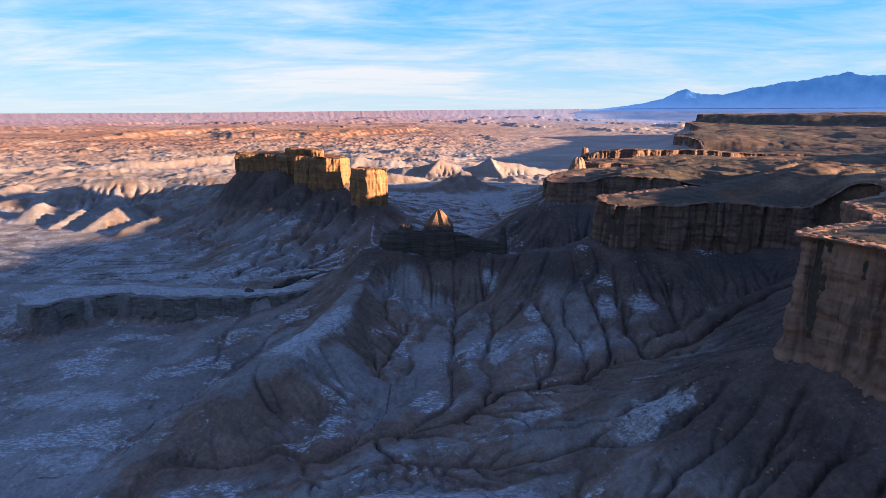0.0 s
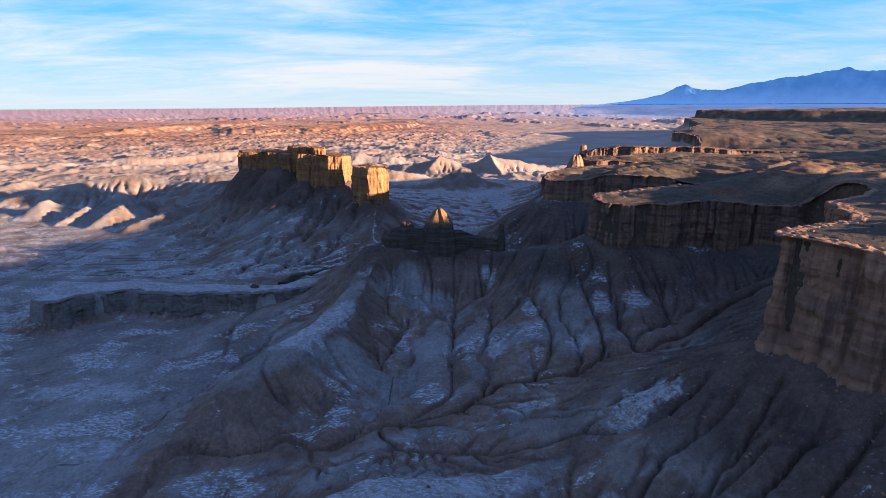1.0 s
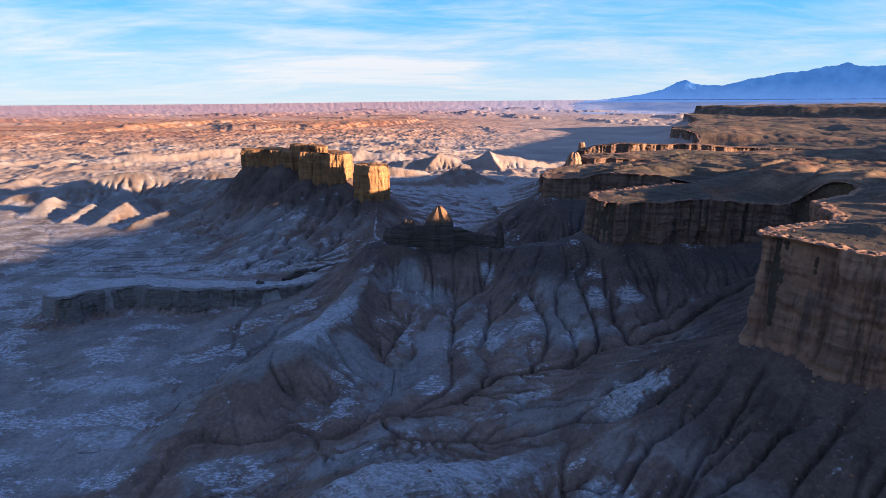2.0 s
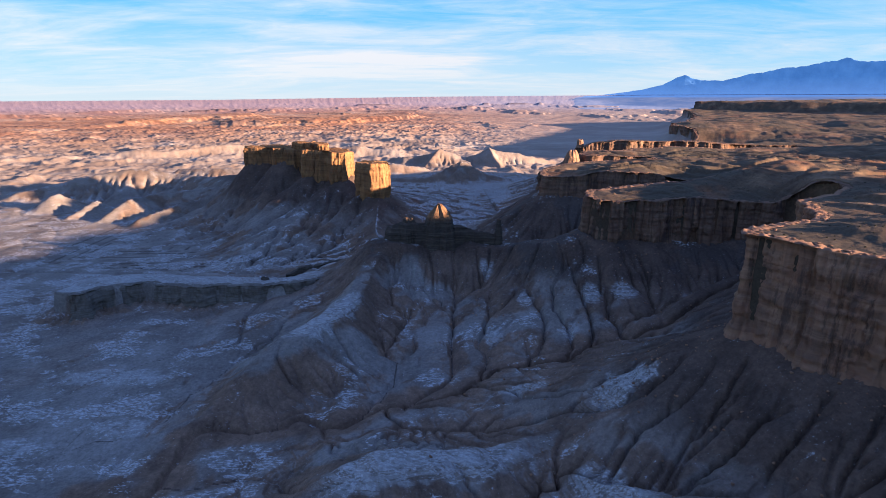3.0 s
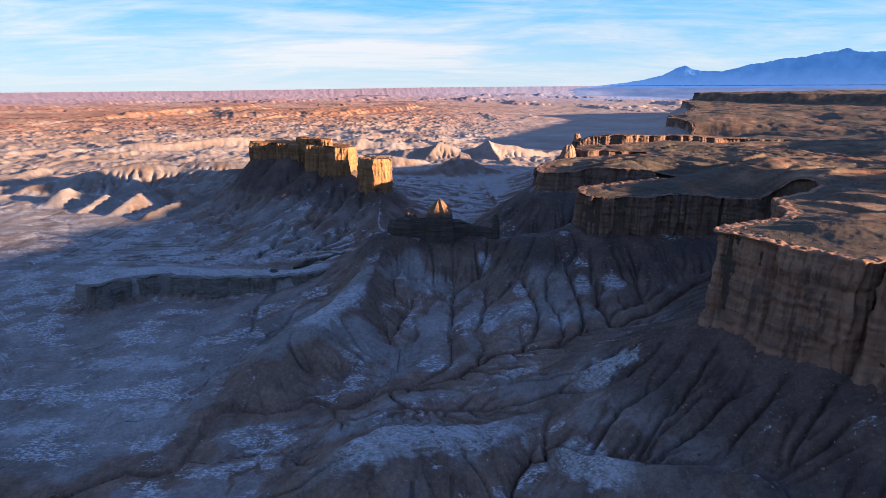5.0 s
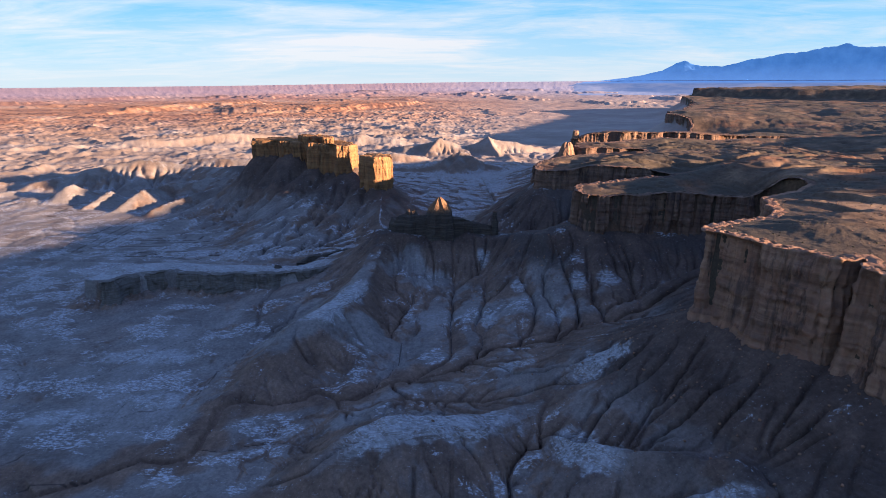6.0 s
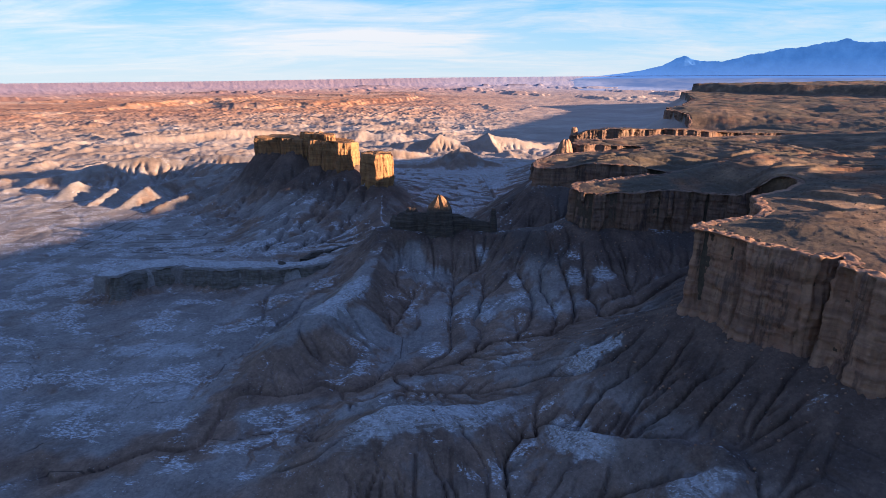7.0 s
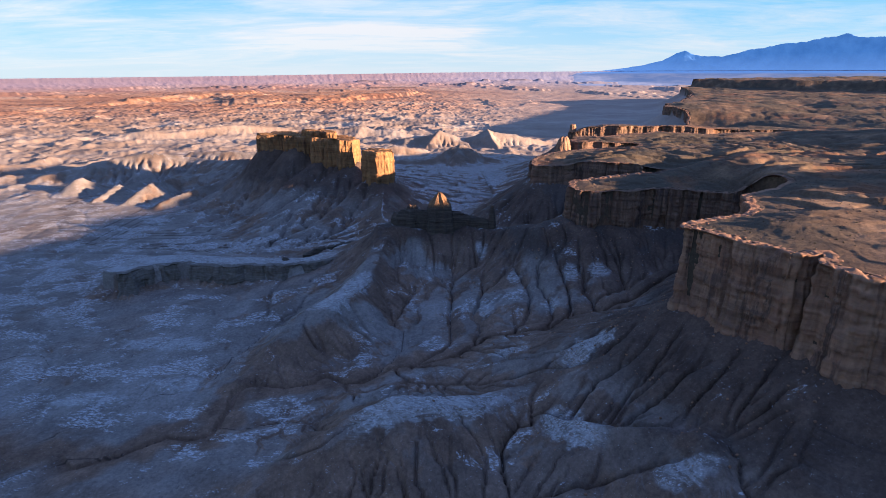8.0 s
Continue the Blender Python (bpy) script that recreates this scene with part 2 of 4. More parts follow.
# the dry washes: (x, y, z of the bed)
WASHES = [
    ([(262, 330, 80), (215, 322, 64), (177, 311, 51), (152, 301, 42), (124, 293, 31), (104, 297, 25), (87, 289, 21), (75, 280, 19), (51, 278, 16.5), (36, 276, 15), (21, 266, 13.8), (10, 251, 12.2), (-22, 247, 9.2),
      (-38, 243, 7.8), (-47, 235, 7), (-55, 224, 6.4), (-65, 227, 6.2), (-80, 237, 6), (-88, 230, 5.8), (-104, 225, 5.5), (-125, 225, 5.1), (-135, 219, 4.8), (-135, 190, 4.5), (-136, 176, 4.3), (-145, 171, 4.1), (-160, 174, 3.9), (-178, 159, 3.5), (-200, 150, 3.2), (-215, 158, 3), (-280, 168, 2)], 3.4, 2.8),
    ([(-150, 460, 14), (-230, 470, 12), (-330, 500, 9), (-480, 520, 6)], 2.0, 3.0),
]
# gullies, from head to mouth: line, depth, width
GULLIES = [
    ([(-58, 400), (-52, 356), (-45, 324), (-41, 309), (-33, 301), (-30, 287), (-33, 272), (-39, 258), (-47, 236)], 3.4, 3.0),
    ([(-14, 384), (-20, 364), (-31, 346), (-38, 318), (-41, 307)], 2.2, 2.2),
    ([(15, 428), (11, 401), (8, 363), (6, 331), (6, 310), (8, 291), (3, 272), (-8, 258), (-22, 248)], 3.4, 2.8),
    ([(42, 408), (37, 371), (31, 336), (24, 316), (29, 299), (26, 284), (22, 268)], 3.0, 2.6),
    ([(50, 424), (58, 392), (68, 352), (73, 322), (64, 298), (51, 279)], 3.0, 2.6),
    ([(78, 400), (82, 364), (82, 338), (86, 317), (86, 300), (76, 281)], 2.8, 2.6),
    ([(97, 382), (101, 357), (102, 333), (103, 312), (96, 294)], 2.4, 2.4),
    ([(120, 376), (121, 352), (117, 330), (119, 312), (121, 294)], 2.6, 2.4),
    ([(144, 386), (147, 368), (150, 344), (150, 318), (146, 300)], 3.0, 2.8),
]
GULLIES += [
    ([(128, 212), (106, 192), (81, 190), (60, 202), (40, 203), (23, 205), (5, 213), (-24, 219), (-36, 214), (-50, 209)], 2.4, 2.0),
    ([(-31, 151), (-49, 150), (-66, 166), (-80, 184), (-92, 188), (-104, 186), (-118, 181), (-134, 184)], 2.0, 1.8),
    ([(35, 152), (29, 142), (30, 128), (31, 116)], 1.3, 1.6),
    ([(166, 120), (143, 121), (130, 117), (115, 110), (104, 109), (80, 111), (55, 112), (30, 114), (4, 113), (-40, 104)], 3.2, 2.6),
    ([(155, 143), (135, 132), (122, 129), (106, 119), (96, 112)], 2.2, 2.0),
    ([(146, 170), (129, 155), (110, 148), (92, 141), (78, 128), (70, 114)], 2.2, 2.0),
    ([(135, 197), (112, 181), (92, 173), (78, 166), (66, 150)], 2.0, 1.8),
]
GULLIES += [
    ([(-120, 372), (-155, 346), (-182, 324), (-205, 302), (-225, 279), (-237, 254), (-250, 238), (-275, 198)], 1.2, 1.8),
    ([(-340, 330), (-327, 307), (-288, 265), (-276, 237), (-276, 221), (-290, 206)], 1.2, 1.8),
    ([(-105, 356), (-125, 330), (-142, 304), (-152, 274), (-160, 250), (-164, 224), (-164, 190)], 1.6, 2.4),
]
# flat spots with a pale salt crust: centre, half length and half width
CRUST = [(59, 152, 8, 13), (44, 237, 17, 6), (80, 198, 9, 8), (108, 342, 9, 9), (132, 341, 10, 8), (35, 319, 8, 11), (38, 412, 6, 9), (104, 101, 14, 9), (86, 312, 8, 8), (62, 352, 7, 10), (-210, 285, 40, 12), (-180, 230, 22, 9), (-228, 212, 26, 9), (10, 172, 30, 12)]
BENCH = [(-303, 380), (-292, 378), (-286, 394), (-262, 408), (-235, 404), (-207, 400), (-190, 404), (-173, 402), (-147, 405), (-125, 412), (-108, 428), (-98, 455), (-180, 470), (-260, 462), (-318, 430), (-322, 385)]
# bluffs far out on the plain, shade painted on later: centre, half length and half depth, height
BLUFFS = [(-2950, 6500, 260, 120, 46), (-2560, 6660, 330, 150, 62), (-1213, 3512, 200, 70, 24), (-1330, 3440, 120, 60, 16), (-1435, 2272, 120, 40, 13), (-1030, 8700, 420, 240, 60), (1141, 8633, 560, 260, 80), (700, 9000, 260, 200, 70), (-1073, 5500, 210, 110, 32),
          (-1207, 4521, 160, 70, 24), (-2497, 3367, 170, 60, 16), (-1900, 3000, 200, 50, 13), (-500, 6200, 300, 150, 30), (300, 7000, 320, 150, 36)]
# sheet centre near the camera; beyond NEAR_R distance is squeezed to fit its view
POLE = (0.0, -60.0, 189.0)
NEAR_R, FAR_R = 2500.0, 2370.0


def lie(x, y):
    """Height of the land at x, y, and its zones: plateau, pale crust, red sand, brown clay."""
    x, y = np.asarray(x, np.float32), np.asarray(y, np.float32)
    far = np.hypot(x - POLE[0], y - POLE[1])
    wx = x + 14 * gn(x / 90, y / 90, 3)
    wy = y + 14 * gn(x / 90, y / 90, 4)
    # plain with low badland swells
    plain = 8 + 3.0 * fbm(wx / 160, wy / 160, 3, 20)
    bad = 1 - np.abs(gn(wx / 170, wy / 120, 30)) * 2.2
    bad = np.clip(bad, 0, 1) ** 1.4
    amount = smooth(820, 1500, far) * (1 - 0.75 * smooth(2600, 5000, far)) * (1 - 0.8 * smooth(-50, 500, x) * smooth(1300, 1700, y))
    fine_bad = np.clip(1 - np.abs(gn(wx / 34, wy / 40, 35)) * 2.4, 0, 1)
    plain = plain + amount * 4.0 * fine_bad * (0.3 + 0.7 * bad) + amount * 0.8 * gn(x / 17, y / 15, 36)
    plain = plain + amount * (14 * bad * (0.5 + 0.5 * gn(x / 500, y / 500, 31)) + 5 * np.clip(fbm(wx / 60, wy / 60, 3, 33), -0.3, 1))
    # far bluffs of red rock
    bl = fbm(x / 800, y / 1700, 5, 40)
    away_f = 1 - smooth(6500, 10000, far)
    plain = plain + away_f * smooth(2600, 4200, far) * 15 * smooth(0.17, 0.26, bl) * (0.7 + 0.5 * gn(x / 400, y / 900, 41))
    plain = plain + away_f * smooth(2600, 4200, far) * 13 * smooth(0.40, 0.50, bl)
    crag = np.zeros_like(plain)
    for cx, cy, rx, ry, up in BLUFFS:
        e = np.hypot((x - cx) / rx, (y - cy) / ry) + 0.5 * gn(x / (0.6 * rx), y / (0.6 * rx), 42) + 0.22 * gn(x / (0.2 * rx), y / (0.2 * rx), 43)
        crag = np.maximum(crag, 1 - smooth(0.7, 1.1, e))
        plain = plain + (0.5 - 0.15 * smooth(5000, 8000, far)) * up * (0.7 * (1 - smooth(0.72, 0.9, e)) + 0.3 * (1 - smooth(0.6, 1.5, e)))
    h = plain
    pale, brown = np.zeros_like(h), np.zeros_like(h)
    # bench with a low scarp
    d, s, _, th, _ = near_line(BENCH, x, y, True)
    inn = inside(BENCH, x, y)
    so = s + 12 * th
    top = 30.5 - 0.06 * (y - 400) + 0.6 * gn(x / 20, y / 20, 50)
    dd = np.maximum(d + 2 * gn(so / 11, d / 60, 51) + 0.8 * gn(so / 4, d / 30, 52), 0)
    tal = 18 * np.exp(-dd / 32) * (1 - 0.25 * rills(so, d, 9, 53)) - 2
    foot = np.where(inn, top, np.maximum(plain, tal + 1.5))
    bshape = np.where(inn, 15 + (top - 15) * smooth(0.5, 3.0, d), foot)
    h = np.maximum(h, bshape)
    pale = np.where(inn, smooth(2, 7, d) * 0.8, pale)
    brown = np.where(inn, 0.0, 0.75 * np.exp(-d / 20) * (d < 120))
    # ridges
    for k, (line, steep, run, wave) in enumerate(RIDGES):
        ln = curve(line, 14.0)
        reach = 320.0
        lx, ly = ln[:, 0], ln[:, 1]
        m = (x > lx.min() - reach) & (x < lx.max() + reach) & (y > ly.min() - reach) & (y < ly.max() + reach)
        if not m.any():
            continue
        xs, ys = x[m], y[m]
        d, s, side, th, zc = near_line(ln, xs, ys)
        ss = s + 30 * th + 400 * (side > 0)
        d2 = np.maximum(d + 5 * gn(xs / 30, ys / 30, 60 + k) * smooth(2, 25, d) - (11 if k == 0 else 6 if k in (1, 2) else 0), 0)
        rz = zc + 1.2 * gn(xs / 14, ys / 14, 61 + k) - steep * run * (1 - np.exp(-d2 / run)) * 1.0 - 0.10 * d2
        rd = smooth(1, 14, d)
        rz = rz - rd * (0.11 * wave * rills(ss, d, wave, 70 + k) * (0.35 + 0.65 * smooth(10, 60, d)) + 0.03 * wave * rills(ss, d, wave * 0.36, 90 + k) * (1 - 0.6 * smooth(40, 110, d)) + (1.2 if k == 0 else 0.5) * rills(ss, d, 4.2, 95 + k) * (1 - smooth(30, 90, d)) * (k < 4))
        if k in (1, 2, 3):
            pale[m] = np.maximum(pale[m], (smooth(286, 292, ys) * (1 - smooth(335, 362, ys)) if k == 1 else 1.0) * (1 - smooth(7, 12, d + 5 * gn(xs / 8, ys / 8, 62) + 2 * gn(xs / 2.5, ys / 2.5, 63))) * smooth(30, 38, zc) * (1 - smooth(42, 46, zc)) * (rz > h[m]))
        g = h[m]
        e = 2.5
        hi = np.maximum(g, rz)
        h[m] = hi + e * np.exp(-np.abs(g - rz) / e) * 0.35
    # talus below the plateau's cliffs and below the buttes
    wig = 3.5 * gn(x / 22, y / 22, 110)
    for k, (poly, closed, feet, run, wave) in enumerate(((RIM, False, FEET, 84.0, 26.0), (curve(BUTTE, 9, True), True, BUTTE_FEET, 100.0, 15.0), (curve(TOWER, 6, True), True, 62.0, 62.0, 16.0))):
        reach = 420.0
        px, py = poly[:, 0], poly[:, 1]
        m = (x > px.min() - reach) & (x < px.max() + reach) & (y > py.min() - reach) & (y < py.max() + reach)
        xs, ys = x[m], y[m]
        d, s, side, th, _ = near_line(poly, xs, ys, closed)
        inn = inside(PLATEAU if k == 0 else poly, xs, ys)
        ss = s + 30 * th
        zf = spread(feet, xs, ys) if k < 2 else feet
        d2 = np.maximum(d + wig[m] * smooth(3, 25, d), 0)
        low = 8.0
        tz = low + (zf - low) * np.exp(-(d2 / (run if k != 1 else 52 + (run - 52) * smooth(-300, -215, xs))) ** (1.22 if k == 0 else 1.08)) - 0.01 * d2
        rd = smooth(0, 16, d)
        tz = tz - rd * (0.055 * wave * rills(ss, d, wave, 120 + k) * (0.3 + 0.7 * smooth(10, 60, d)) + 0.03 * wave * rills(ss, d, wave * 0.33, 130 + k) + 0.35 * rills(ss, d, 4.5, 135 + k)) * (1 - smooth(90, 200, d))
        g = h[m]
        e = 2.5
        out = np.maximum(g, tz) + e * np.exp(-np.abs(g - tz) / e) * 0.35
        brown[m] = np.maximum(brown[m], np.exp(-d / (75 if k == 0 else 60)) * (1 if k else 0.35 + 0.65 * (1 - smooth(210, 330, ys))))
        if k == 0:
            zt = plateau_top(xs, ys, d)
            step = smooth(1.5, 4.0, d)
            h[m] = np.where(inn, zf + (zt - zf) * step, out)
        else:
            h[m] = np.where(inn, zf + 3, out)
    big = inside(PLATEAU, x, y)
    zone = big.astype(np.float32)
    mfar = big & ~m_near(x, y)
    if mfar.any():
        h[mfar] = plateau_top(x[mfar], y[mfar], np.full(mfar.sum(), 500.0))
    # washes
    for k, (line, deep, wide) in enumerate(WASHES):
        ln = curve(line, 10.0)
        reach = 60.0
        m = (x > ln[:, 0].min() - reach) & (x < ln[:, 0].max() + reach) & (y > ln[:, 1].min() - reach) & (y < ln[:, 1].max() + reach) & ~big
        if not m.any():
            continue
        xs = x[m] + 1.5 * gn(x[m] / 16, y[m] / 16, 140) + 0.8 * gn(x[m] / 5, y[m] / 5, 142)
        ys = y[m] + 1.5 * gn(x[m] / 16, y[m] / 16, 141) + 0.8 * gn(x[m] / 5, y[m] / 5, 143)
        d, s, _, _, zc = near_line(ln, xs, ys)
        g = h[m]
        valley = zc + deep + 0.22 * d + 0.003 * d * d
        pull = 1 - smooth(6, 45, d)
        g = g + (np.minimum(g, valley + 2) - g) * pull
        g = g + (np.maximum(g, valley - 2) - g) * (1 - smooth(3, 25, d))
        g = g - deep * (1 - smooth(wide * 0.3, wide, d))
        brown[m] = np.maximum(brown[m], 0.95 * (1 - smooth(8, 20, d + 7 * gn(xs / 12, ys / 12, 144))) * (k == 0))
        h[m] = g
    # gullies cut into the slopes
    for k, (line, deep, wide) in enumerate(GULLIES):
        ln = curve(line, 5.0)
        reach = 30.0
        m = (x > ln[:, 0].min() - reach) & (x < ln[:, 0].max() + reach) & (y > ln[:, 1].min() - reach) & (y < ln[:, 1].max() + reach) & ~big
        if not m.any():
            continue
        xs = x[m] + 1.6 * gn(x[m] / 11, y[m] / 11, 145) + 0.7 * gn(x[m] / 4, y[m] / 4, 147)
        ys = y[m] + 1.6 * gn(x[m] / 11, y[m] / 11, 146) + 0.7 * gn(x[m] / 4, y[m] / 4, 148)
        d, s, _, _, _ = near_line(ln, xs, ys)
        grow = 0.25 + 0.75 * smooth(0, 60, s)
        h[m] = h[m] - deep * grow * (0.62 * np.clip(1 - d / wide, 0, 1) + 0.75 * np.exp(-(d / (3.2 * wide)) ** 2))
    for cx, cy, rx, ry in CRUST:
        e = np.hypot((x - cx) / rx, (y - cy) / ry) + 0.35 * gn(x / 7, y / 7, 149) + 0.15 * gn(x / 2.5, y / 2.5, 152)
        pale = np.maximum(pale, 0.8 * (1 - smooth(0.6, 1.15, e)))
    # brown clay flats south of the wash
    brown = np.maximum(brown, 0.65 * smooth(-300, -200, x) * (1 - smooth(120, 175, y + 25 * gn(x / 40, y / 40, 153))))
    # small rills everywhere on the low ground
    near = 1 - smooth(400, 1300, far)
    h = h + (1 - zone) * near * (0.5 * gn(x / 6, y / 6, 150) + 0.9 * gn(x / 13, y / 13, 151)) * 0.6
    return h, zone, pale, brown, crag


def flood(h, eps):
    """Fills the pits, so that water runs off everywhere: sweeps from the four corners."""
    ny, nx = h.shape
    w = np.full_like(h, 1e6)
    w[0], w[-1], w[:, 0], w[:, -1] = h[0], h[-1], h[:, 0], h[:, -1]
    for _ in range(60):
        old = w.copy()
        for y in list(range(1, ny - 1)) + list(range(ny - 2, 0, -1)):
            up, dn = w[y - 1], w[y + 1]
            low = np.minimum(up, dn)
            low[1:] = np.minimum(low[1:], np.minimum(up[:-1], dn[:-1]))
            low[:-1] = np.minimum(low[:-1], np.minimum(up[1:], dn[1:]))
            w[y, 1:-1] = np.minimum(w[y, 1:-1], np.maximum(h[y, 1:-1], low[1:-1] + eps))
        for x in list(range(1, nx - 1)) + list(range(nx - 2, 0, -1)):
            low = np.minimum(w[:, x - 1], w[:, x + 1])
            w[1:-1, x] = np.minimum(w[1:-1, x], np.maximum(h[1:-1, x], low[1:-1] + eps))
        if np.abs(w - old).max() < 1e-6:
            break
    return np.minimum(w, h + 30)


def erode(h, held, cell, rounds, power, mexp, creep, start):
    """Running water: every cell drains to its steepest neighbour and is cut down towards it by the water that it gathers."""
    ny, nx = h.shape
    idx = np.arange(ny * nx).reshape(ny, nx)
    first = h.copy()
    area = None
    rain = np.where(held, 0.0, cell * cell).ravel()
    for it in range(rounds):
        if it % 4 == 0:
            h = flood(h, 0.004)
        pad = np.pad(h, 1, mode="edge")
        best, recv = np.zeros_like(h), idx.copy()
        for dy in (-1, 0, 1):
            for dx in (-1, 0, 1):
                if dx or dy:
                    sl = (h - pad[1 + dy:ny + 1 + dy, 1 + dx:nx + 1 + dx]) / (cell * math.hypot(dx, dy))
                    m = sl > best
                    best = np.where(m, sl, best)
                    recv = np.where(m, np.clip(idx + dy * nx + dx, 0, ny * nx - 1), recv)
        order = np.argsort(h.ravel(), kind="stable").tolist()
        rv = recv.ravel().tolist()
        a = rain.tolist()
        for i in reversed(order):
            r = rv[i]
            if r != i:
                a[r] += a[i]
        area = np.array(a)
        f = power * np.maximum(area - start, 0.0) ** mexp / cell
        f[held.ravel()] = 0
        fl, z = f.tolist(), h.ravel().tolist()
        for i in order:
            r = rv[i]
            if r != i:
                w = fl[i]
                z[i] = (z[i] + w * z[r]) / (1 + w)
        h = np.array(z).reshape(ny, nx)
        pad = np.pad(h, 1, mode="edge")
        lap = pad[:-2, 1:-1] + pad[2:, 1:-1] + pad[1:-1, :-2] + pad[1:-1, 2:] - 4 * h
        h = np.where(held, first, h + creep * lap)
    return np.clip(h - first, -6, 0.4), area.reshape(ny, nx)


def m_near(x, y):
    px, py = RIM[:, 0], RIM[:, 1]
    return (x > px.min() - 420) & (x < px.max() + 420) & (y > py.min() - 420) & (y < py.max() + 420)


def plateau_top(x, y, d):
    z = spread(TOPS, x, y)
    away = smooth(3, 40, d)
    far = np.hypot(x, y)
    calm = (1 - 0.6 * (1 - smooth(230, 420, far)))
    z = z + away * calm * (4.5 * gn(x / 90, y / 90, 160) + 1.3 * fbm(x / 40, y / 40, 3, 161))
    rest = 1 - 0.8 * smooth(750, 1200, far)
    step = gn(x / 130, y / 130, 165) * 3
    z = z + away * 3.6 * rest * (smooth(0.0, 0.12, step - np.floor(step)) - (step - np.floor(step)))
    knoll = np.clip(1 - np.abs(gn(x / 75 + 0.5 * gn(x / 40, y / 40, 173), y / 60, 171)) * 2.6, 0, 1)
    z = z - away * 3.2 * rest * knoll ** 2 * smooth(260, 420, far)
    led = (z + 2.5 * gn(x / 25, y / 25, 169)) / 2.4
    z = z + smooth(2, 14, d) * 1.2 * rest * calm * (smooth(0.35, 0.65, led - np.floor(led)) - (led - np.floor(led)))
    z = z + 0.18 * gn(x / 6, y / 6, 163) + 0.10 * gn(x / 2.3, y / 2.3, 164) + away * 0.25 * gn(x / 14, y / 14, 170)
    # unseen ridge added right of the view to shade parts of the plateau
    part_y = np.interp(y, [-200, 0, 60, 150, 230, 300, 420, 520, 610, 700, 850, 1000, 1300], [0.0, 0.0, 0.0, 0.0, 0.0, 0.2, 0.65, 0.5, 0.6, 1.0, 0.8, 0.3, 0])
    off = (x - 130 - 0.85 * (y + 93)) / 85
    shade_ridge = 48 * np.exp(-off * off) * part_y * (0.85 + 0.3 * gn(x / 60, y / 60, 168))
    z = z + shade_ridge
    # the long mesa on the plateau, far off
    mesa = smooth(0, 70, (x - 1400) * 0.8 + (y - 3225) * 0.6 + 70 * gn(x / 260, y / 260, 166)) * smooth(1300, 1340, x) * smooth(1800, 2000, y) * (1 - smooth(5200, 6200, y))
    return z + 44 * mesa + smooth(1300, 2200, far) * (7 * gn(x / 400, y / 400, 167) + 2.5 * gn(x / 120, y / 120, 174))


# ---------------------------------------------------------------- materials
def new_material(name):
    m = bpy.data.materials.new(name)
    m.use_nodes = True
    nt = m.node_tree
    b = nt.nodes["Principled BSDF"]
    b.inputs["Roughness"].default_value = 0.95
    b.inputs["Specular IOR Level"].default_value = 0.1
    return m, nt, b


def noise_of(nt, scale, detail=6.0, rough=0.6, stretch=(1, 1, 1), distort=0.0):
    tc = node(nt, "ShaderNodeTexCoord")
    mp = node(nt, "ShaderNodeMapping")
    mp.inputs["Scale"].default_value = stretch
    link(nt, tc.outputs["Object"], mp.inputs["Vector"])
    n = node(nt, "ShaderNodeTexNoise", Scale=scale, Detail=detail, Roughness=rough, Distortion=distort)
    link(nt, mp.outputs[0], n.inputs["Vector"])
    return n.outputs["Fac"]


def bump(nt, b, height, strength, distance):
    n = node(nt, "ShaderNodeBump", Strength=strength, Distance=distance)
    link(nt, height, n.inputs["Height"])
    link(nt, n.outputs[0], b.inputs["Normal"])


def attribute(nt, name):
    return node(nt, "ShaderNodeAttribute", attribute_name=name).outputs["Fac"]


